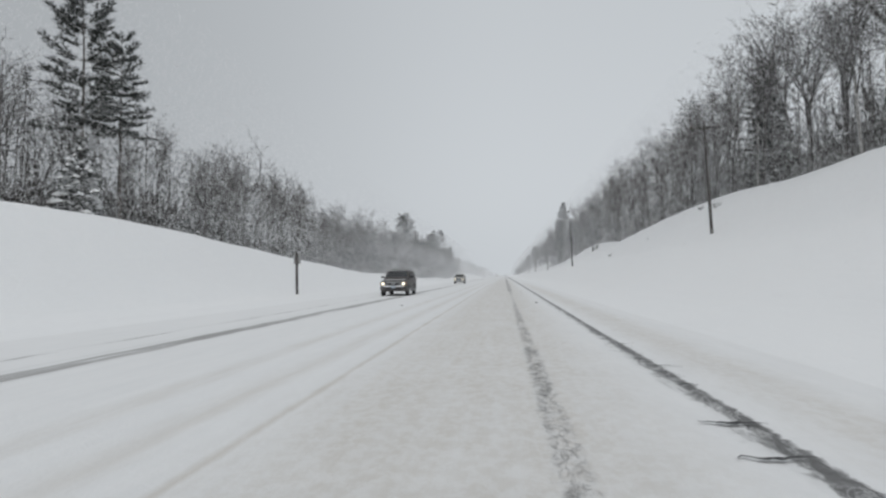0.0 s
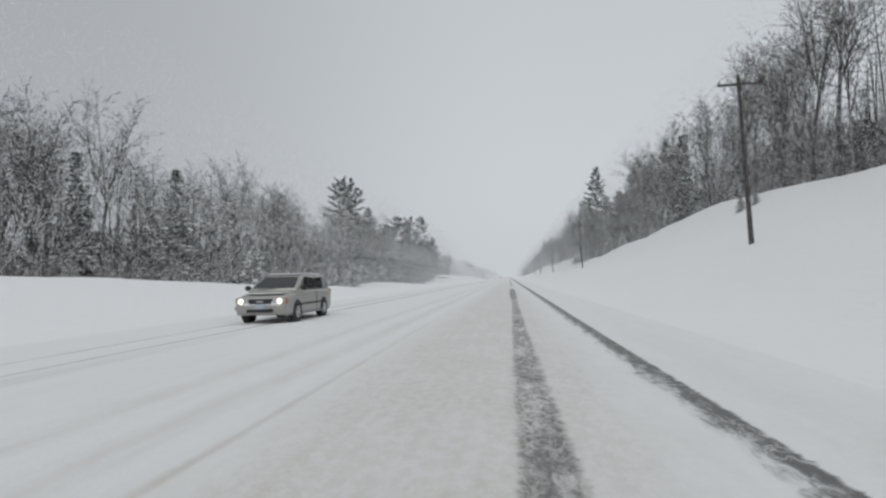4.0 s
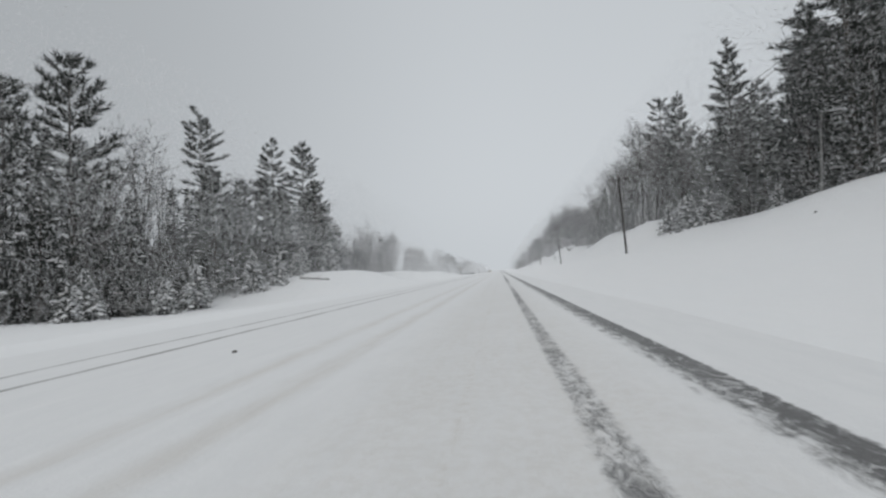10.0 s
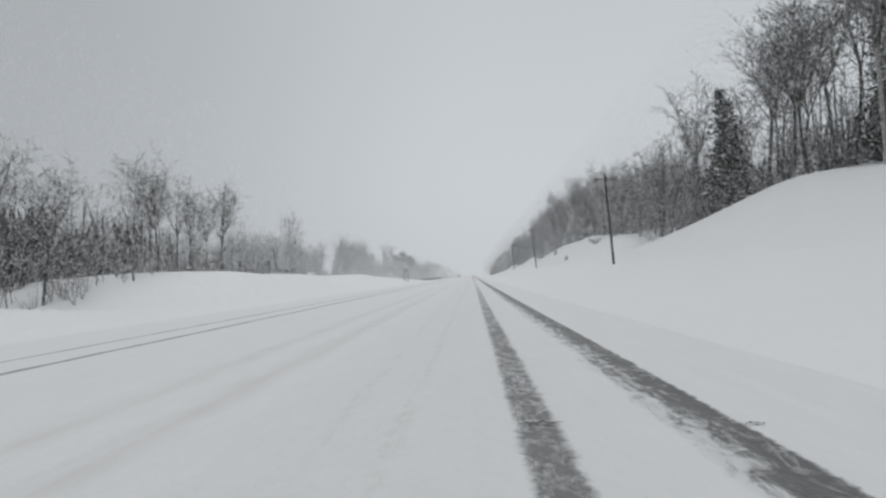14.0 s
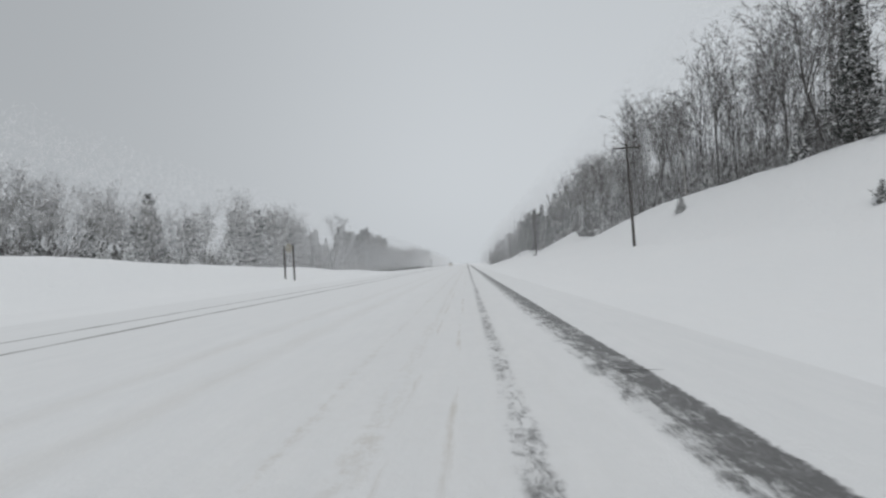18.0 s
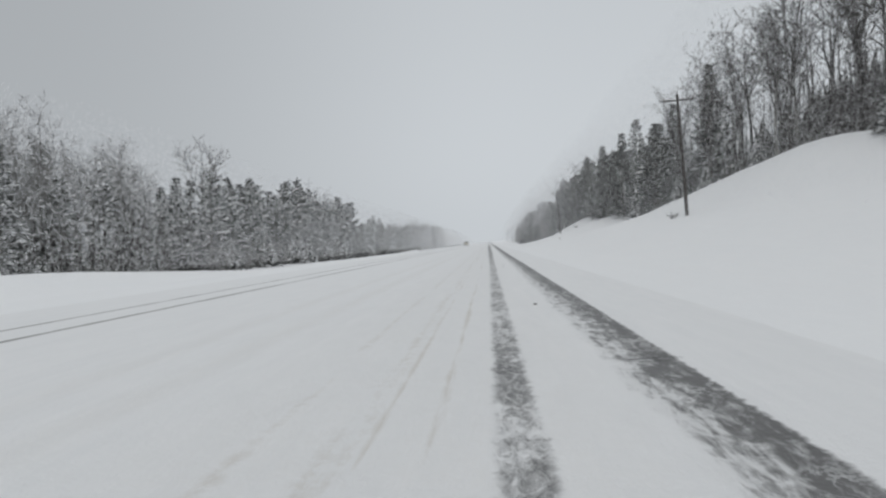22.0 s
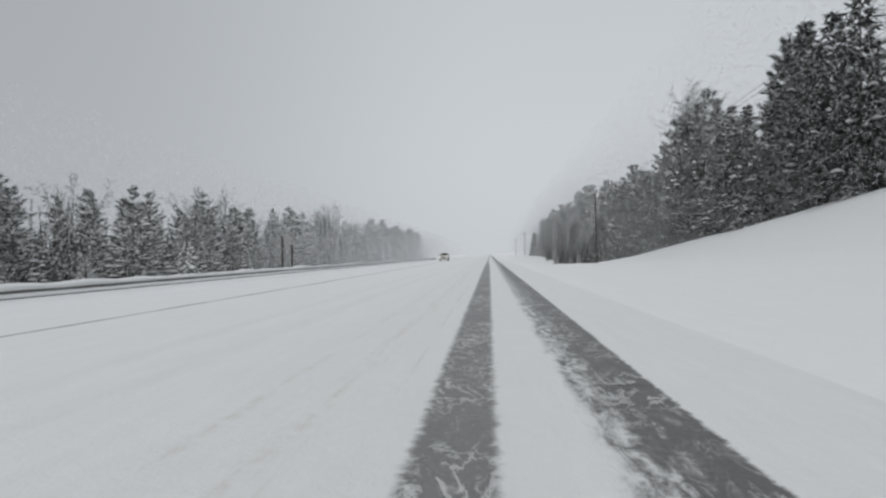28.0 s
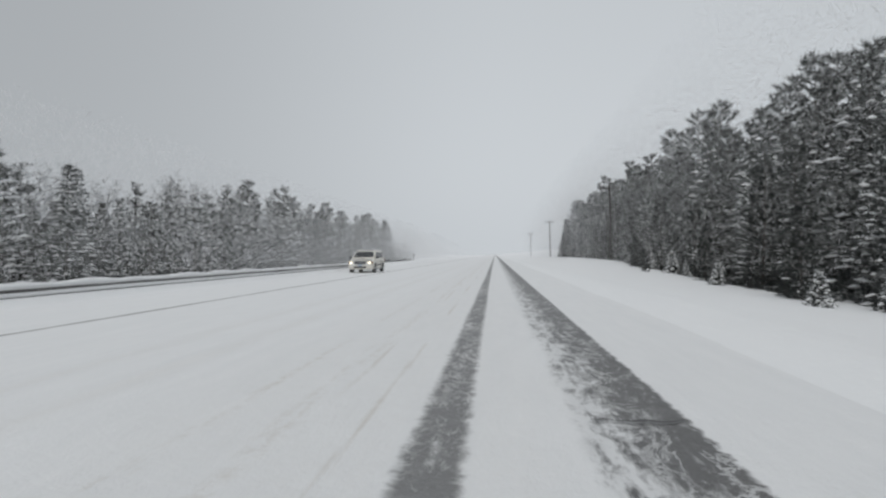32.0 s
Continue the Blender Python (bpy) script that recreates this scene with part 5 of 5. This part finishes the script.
def ring(y, w, z0, z1, r, tuck=0.0):
    """A rounded section across the car at y."""
    t = min(r, (z1 - z0) * 0.45)
    q = t * 0.3
    return [(-w + tuck, y, z0), (-w, y, z0 + t), (-w + tuck * 0.3, y, z1 - t), (-w + tuck * 0.3 + q, y, z1 - q), (-w + t + tuck * 0.3, y, z1), (w - t - tuck * 0.3, y, z1), (w - tuck * 0.3 - q, y, z1 - q), (w - tuck * 0.3, y, z1 - t), (w, y, z0 + t), (w - tuck, y, z0)]


def vehicle(m, label, paint, length, width, height, hood, belt, screen, rear, wheel_r, clearance, rack, name):
    """A car whose front faces -y. hood, belt: heights; screen, rear: where the glass leans from and to."""
    car = thing(name, m, label, "car")
    hw, h2 = width / 2, length / 2
    front = -h2
    body = [ring(front, hw * 0.86, clearance + 0.12, hood * 0.8, 0.12, 0.03), ring(front + 0.12, hw * 0.95, clearance, hood * 0.93, 0.14, 0.03), ring(front + 0.5, hw, clearance - 0.03, hood * 0.985, 0.14, 0.03),
            ring(screen[0], hw, clearance - 0.05, hood * 1.03, 0.14, 0.03), ring(screen[0] + 0.2, hw, clearance - 0.05, belt, 0.1, 0.03), ring(h2 - 0.35, hw, clearance - 0.03, belt, 0.1, 0.03), ring(h2 - 0.05, hw * 0.96, clearance + 0.05, belt * 0.98, 0.12, 0.03), ring(h2, hw * 0.9, clearance + 0.15, belt * 0.9, 0.12, 0.03)]
    part("body", (hull(body), paint), car)
    cab = [ring(screen[0] + 0.05, hw * 0.93, belt - 0.05, belt + 0.02, 0.05), ring(screen[1], hw * 0.8, belt - 0.05, height - 0.05, 0.12, -hw * 0.13), ring(0.5, hw * 0.81, belt - 0.05, height, 0.12, -hw * 0.13),
           ring(rear[1], hw * 0.8, belt - 0.05, height - 0.03, 0.12, -hw * 0.13), ring(rear[0], hw * 0.9, belt - 0.05, belt + 0.03, 0.05)]
    part("cabin", (hull(cab), paint), car)
    # glass lies just proud of the pillars
    def pane(nm, pts):
        me = mesh_object(nm, pts, [tuple(range(len(pts)))], GLASS, False)
        return part(nm, me, car, "dark glass")
    y0, y1, zt = screen[0] + 0.05, screen[1], height - 0.12
    k0, k1 = 0.16, 0.9
    def on(yy0, zz0, yy1, zz1, k):
        return yy0 + (yy1 - yy0) * k, zz0 + (zz1 - zz0) * k
    ya, za = on(y0, belt + 0.02, y1, height - 0.05, k0)
    yb, zb = on(y0, belt + 0.02, y1, height - 0.05, k1)
    pane("windscreen", [(-hw * 0.82, ya - 0.03, za), (hw * 0.82, ya - 0.03, za), (hw * 0.68, yb - 0.03, zb), (-hw * 0.68, yb - 0.03, zb)])
    for s in (-1, 1):
        cuts = [(y1 - 0.28, y1 + 0.95), (y1 + 1.03, y1 + 1.95), (y1 + 2.03, rear[1] - 0.1)]
        for a, c in cuts:
            if c - a < 0.3:
                continue
            xa, xt = s * (hw * 0.905 + 0.012), s * (hw * 0.815 + 0.022)
            shift = 0.3 if a < y1 else 0.0
            pane("side_window", [(xa, a, belt + 0.05), (xa, c, belt + 0.05), (xt, c, zt), (xt, a + shift, zt)])
        part("door_seam", (box_bm(0.012, 0.015, belt - clearance - 0.15, (s * (hw + 0.002), y1 + 0.99, (belt + clearance) / 2)), TRIM), car)
        part("side_strip", (box_bm(0.03, length * 0.55, 0.07, (s * (hw + 0.004), 0.1, clearance + 0.32), 0.01), TRIM), car, "black side moulding")
        part("running_board", (box_bm(0.16, length * 0.46, 0.06, (s * (hw - 0.0), 0, clearance - 0.0), 0.02), STEEL), car, "pale step under the doors")
        for dh in (y1 + 0.82, y1 + 1.82):
            part("door_handle", (box_bm(0.03, 0.17, 0.035, (s * (hw + 0.012), dh, belt - 0.13), 0.008), paint), car)
        part("mirror", (box_bm(0.22, 0.13, 0.17, (s * (hw + 0.1), y0 + 0.32, belt + 0.1), 0.04), TRIM), car, "black door mirror")
        lamp = part("headlight", (box_bm(0.36, 0.16, 0.24, (s * (hw - 0.24), front + 0.07, hood * 0.78), 0.04), CHROME), car, "lit headlight")
        bm = bmesh.new()
        bmesh.ops.create_uvsphere(bm, u_segments=12, v_segments=8, radius=0.095, matrix=Matrix.Translation((s * (hw - 0.26), front + 0.0, hood * 0.77)) @ Matrix.Diagonal((1.1, 0.35, 1, 1)))
        part("bulb", (bm, HEADLAMP), lamp, "warm glowing bulb")
        part("turn_signal", (box_bm(0.08, 0.16, 0.22, (s * (hw - 0.075), front + 0.11, hood * 0.78), 0.03), AMBER), lamp, "amber lens")
        part("fog_lamp", (rod_bm((s * hw * 0.68, front - 0.0, clearance + 0.24), (s * hw * 0.68, front + 0.06, clearance + 0.24), 0.06, None, 10), CHROME), car)
        for wy in (front + 0.95, h2 - 1.05):
            part("wheel_arch", (rod_bm((s * (hw - 0.2), wy, wheel_r + 0.02), (s * (hw + 0.006), wy, wheel_r + 0.02), wheel_r + 0.07, None, 20), TRIM), car)
            bm = rod_bm((s * (hw - 0.22), wy, wheel_r), (s * (hw + 0.02), wy, wheel_r), wheel_r, None, 24)
            bmesh.ops.bevel(bm, geom=[e for e in bm.edges if e.calc_face_angle(0) > 1], offset=0.03, segments=2, affect="EDGES")
            wh = part("wheel", (bm, TYRE), car, "dark tyre with packed snow")
            part("rim", (rod_bm((s * (hw - 0.05), wy, wheel_r), (s * (hw + 0.028), wy, wheel_r), wheel_r * 0.66, wheel_r * 0.6, 18), RIM), wh, "alloy rim")
            for q in range(5):
                a = q * 1.2566
                part("spoke_gap", (rod_bm((s * (hw + 0.02), wy + math.cos(a) * wheel_r * 0.38, wheel_r + math.sin(a) * wheel_r * 0.38), (s * (hw + 0.032), wy + math.cos(a) * wheel_r * 0.38, wheel_r + math.sin(a) * wheel_r * 0.38), wheel_r * 0.12, None, 8), TRIM), wh)
    part("grille", (box_bm(width * 0.46, 0.1, hood * 0.24, (0, front + 0.03, hood * 0.75), 0.03), TRIM), car, "black grille")
    for gz, gw in ((hood * 0.64, 0.4), (hood * 0.87, 0.48)):
        part("grille_surround", (box_bm(width * gw, 0.06, 0.045, (0, front + 0.0, gz), 0.015), CHROME), car, "bright grille bar")
    for s in (-1, 1):
        part("grille_surround", (rod_bm((s * width * 0.2, front + 0.0, hood * 0.64), (s * width * 0.24, front + 0.0, hood * 0.87), 0.024, None, 8), CHROME), car, "bright grille bar")
    part("badge", (box_bm(width * 0.13, 0.03, hood * 0.07, (0, front - 0.03, hood * 0.755), 0.01), STEEL), car, "plain pale badge bar")
    part("bumper_snow", (box_bm(width * 0.8, 0.1, 0.1, (0, front - 0.0, clearance + 0.37), 0.04), SNOW_SOFT), car, "snow crusted on the bumper")
    part("bumper", (box_bm(width * 0.97, 0.26, 0.24, (0, front + 0.09, clearance + 0.24), 0.06), paint), car)
    part("air_intake", (box_bm(width * 0.5, 0.05, 0.12, (0, front - 0.035, clearance + 0.16), 0.02), TRIM), car)
    part("number_plate", (box_bm(0.31, 0.02, 0.16, (0, front - 0.055, clearance + 0.3), 0.005), PLATE), car, "plain pale plate")
    for s in (-1, 1):
        part("tail_light", (box_bm(0.1, 0.08, 0.35, (s * (hw - 0.1), h2 - 0.01, belt - 0.18), 0.02), AMBER), car)
    part("wiper", (rod_bm((-0.5, y0 - 0.01, belt + 0.05), (0.1, y0 + 0.02, belt + 0.09), 0.012, None, 6), TRIM), car)
    # snow on roof and bonnet
    bm = box_bm(width * 0.68, (rear[1] - screen[1]) * 0.96, 0.05, (0, (rear[1] + screen[1]) / 2, height + 0.008), 0.02)
    part("roof_snow", (bm, SNOW_SOFT), car, "thin layer of snow on the roof")
    bm = box_bm(width * 0.72, 0.7, 0.03, (0, screen[0] - 0.28, hood * 1.02 + 0.008), 0.012)
    part("bonnet_snow", (bm, SNOW_SOFT), car, "snow at the foot of the windscreen")
    if rack:
        for s in (-1, 1):
            part("roof_rail", (rod_bm((s * hw * 0.7, screen[1] + 0.3, height + 0.07), (s * hw * 0.7, rear[1] - 0.2, height + 0.07), 0.02, None, 8), TRIM), car)
        for cy in (screen[1] + 0.6, rear[1] - 0.5):
            part("cross_bar", (box_bm(width * 0.7, 0.05, 0.03, (0, cy, height + 0.08), 0.01), TRIM), car)
    return car


vehicle(pose(-8.2, 41.5, 0.0, 0, 0, 1.0), "dark wet large SUV with lit headlights and snow on the roof", PAINT_DARK, 5.1, 2.0, 1.88, 1.14, 1.27, (-1.2, -0.35), (2.45, 2.1), 0.39, 0.34, True, "suv")
vehicle(pose(-8.3, 100, 0.0, 0, 0, 0.5), "silver minivan with lit headlights and a snowy roof", PAINT_SILVER, 4.8, 1.88, 1.68, 0.98, 1.08, (-1.5, -0.45), (2.3, 1.95), 0.34, 0.28, False, "minivan")
vehicle(pose(-9.6, 684, 0.0, 0, 0, 0.5), "white minivan with lit yellowish headlights on the snowy road", PAINT_WHITE, 5.0, 1.98, 1.75, 1.02, 1.1, (-1.6, -0.5), (2.35, 2.0), 0.35, 0.28, False, "minivan")

# ---- haze built as fine white slivers in the air, too many to count, smaller near the road than over the woods ----


def haze_slivers(seed, wedges):
    """Slivers that whiten what lies far, in wedges that open away from the road: count, side, from x, to x, from y, to
    y, lowest and highest slope. They thin out upwards.
    """
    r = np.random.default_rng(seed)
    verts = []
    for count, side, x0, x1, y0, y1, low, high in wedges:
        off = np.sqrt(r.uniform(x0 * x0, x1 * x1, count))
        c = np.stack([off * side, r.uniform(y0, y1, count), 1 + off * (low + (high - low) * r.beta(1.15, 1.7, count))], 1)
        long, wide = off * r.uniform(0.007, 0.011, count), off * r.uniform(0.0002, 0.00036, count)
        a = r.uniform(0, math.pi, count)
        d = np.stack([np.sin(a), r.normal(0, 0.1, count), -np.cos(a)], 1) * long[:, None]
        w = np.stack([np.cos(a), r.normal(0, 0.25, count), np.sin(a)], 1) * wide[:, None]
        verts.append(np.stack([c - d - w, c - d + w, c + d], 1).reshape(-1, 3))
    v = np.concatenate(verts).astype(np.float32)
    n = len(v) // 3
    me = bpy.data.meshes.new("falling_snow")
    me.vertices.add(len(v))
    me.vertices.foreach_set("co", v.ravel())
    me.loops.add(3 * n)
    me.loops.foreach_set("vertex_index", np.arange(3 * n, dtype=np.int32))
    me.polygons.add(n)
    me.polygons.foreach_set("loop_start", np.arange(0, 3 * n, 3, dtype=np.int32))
    me.materials.append(HAZE_WHITE)
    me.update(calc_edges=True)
    return tagged(new("falling_snow", me), "thin white slivers over the banks standing in for snow haze", "snowfall", kind="stuff")


# white of the slivers that stand in for haze
HAZE_WHITE = simple("haze_white", (0.8, 0.81, 0.825), 0.9, 0, 0.04, 1)
haze_slivers(91, ((360000, -1, 14, 32, 10, 900, -0.04, 0.4), (40000, -1, 9, 14, 10, 900, -0.04, 0.25), (60000, -1, 16, 32, 100, 340, 0.2, 0.75), (12000, -1, 16, 30, 10, 60, 0.2, 0.9), (70000, -1, 14, 32, 620, 900, -0.04, 0.4), (940000, 1, 9, 32, 10, 900, -0.04, 1.2), (130000, 1, 9, 32, 620, 900, -0.04, 0.9)))
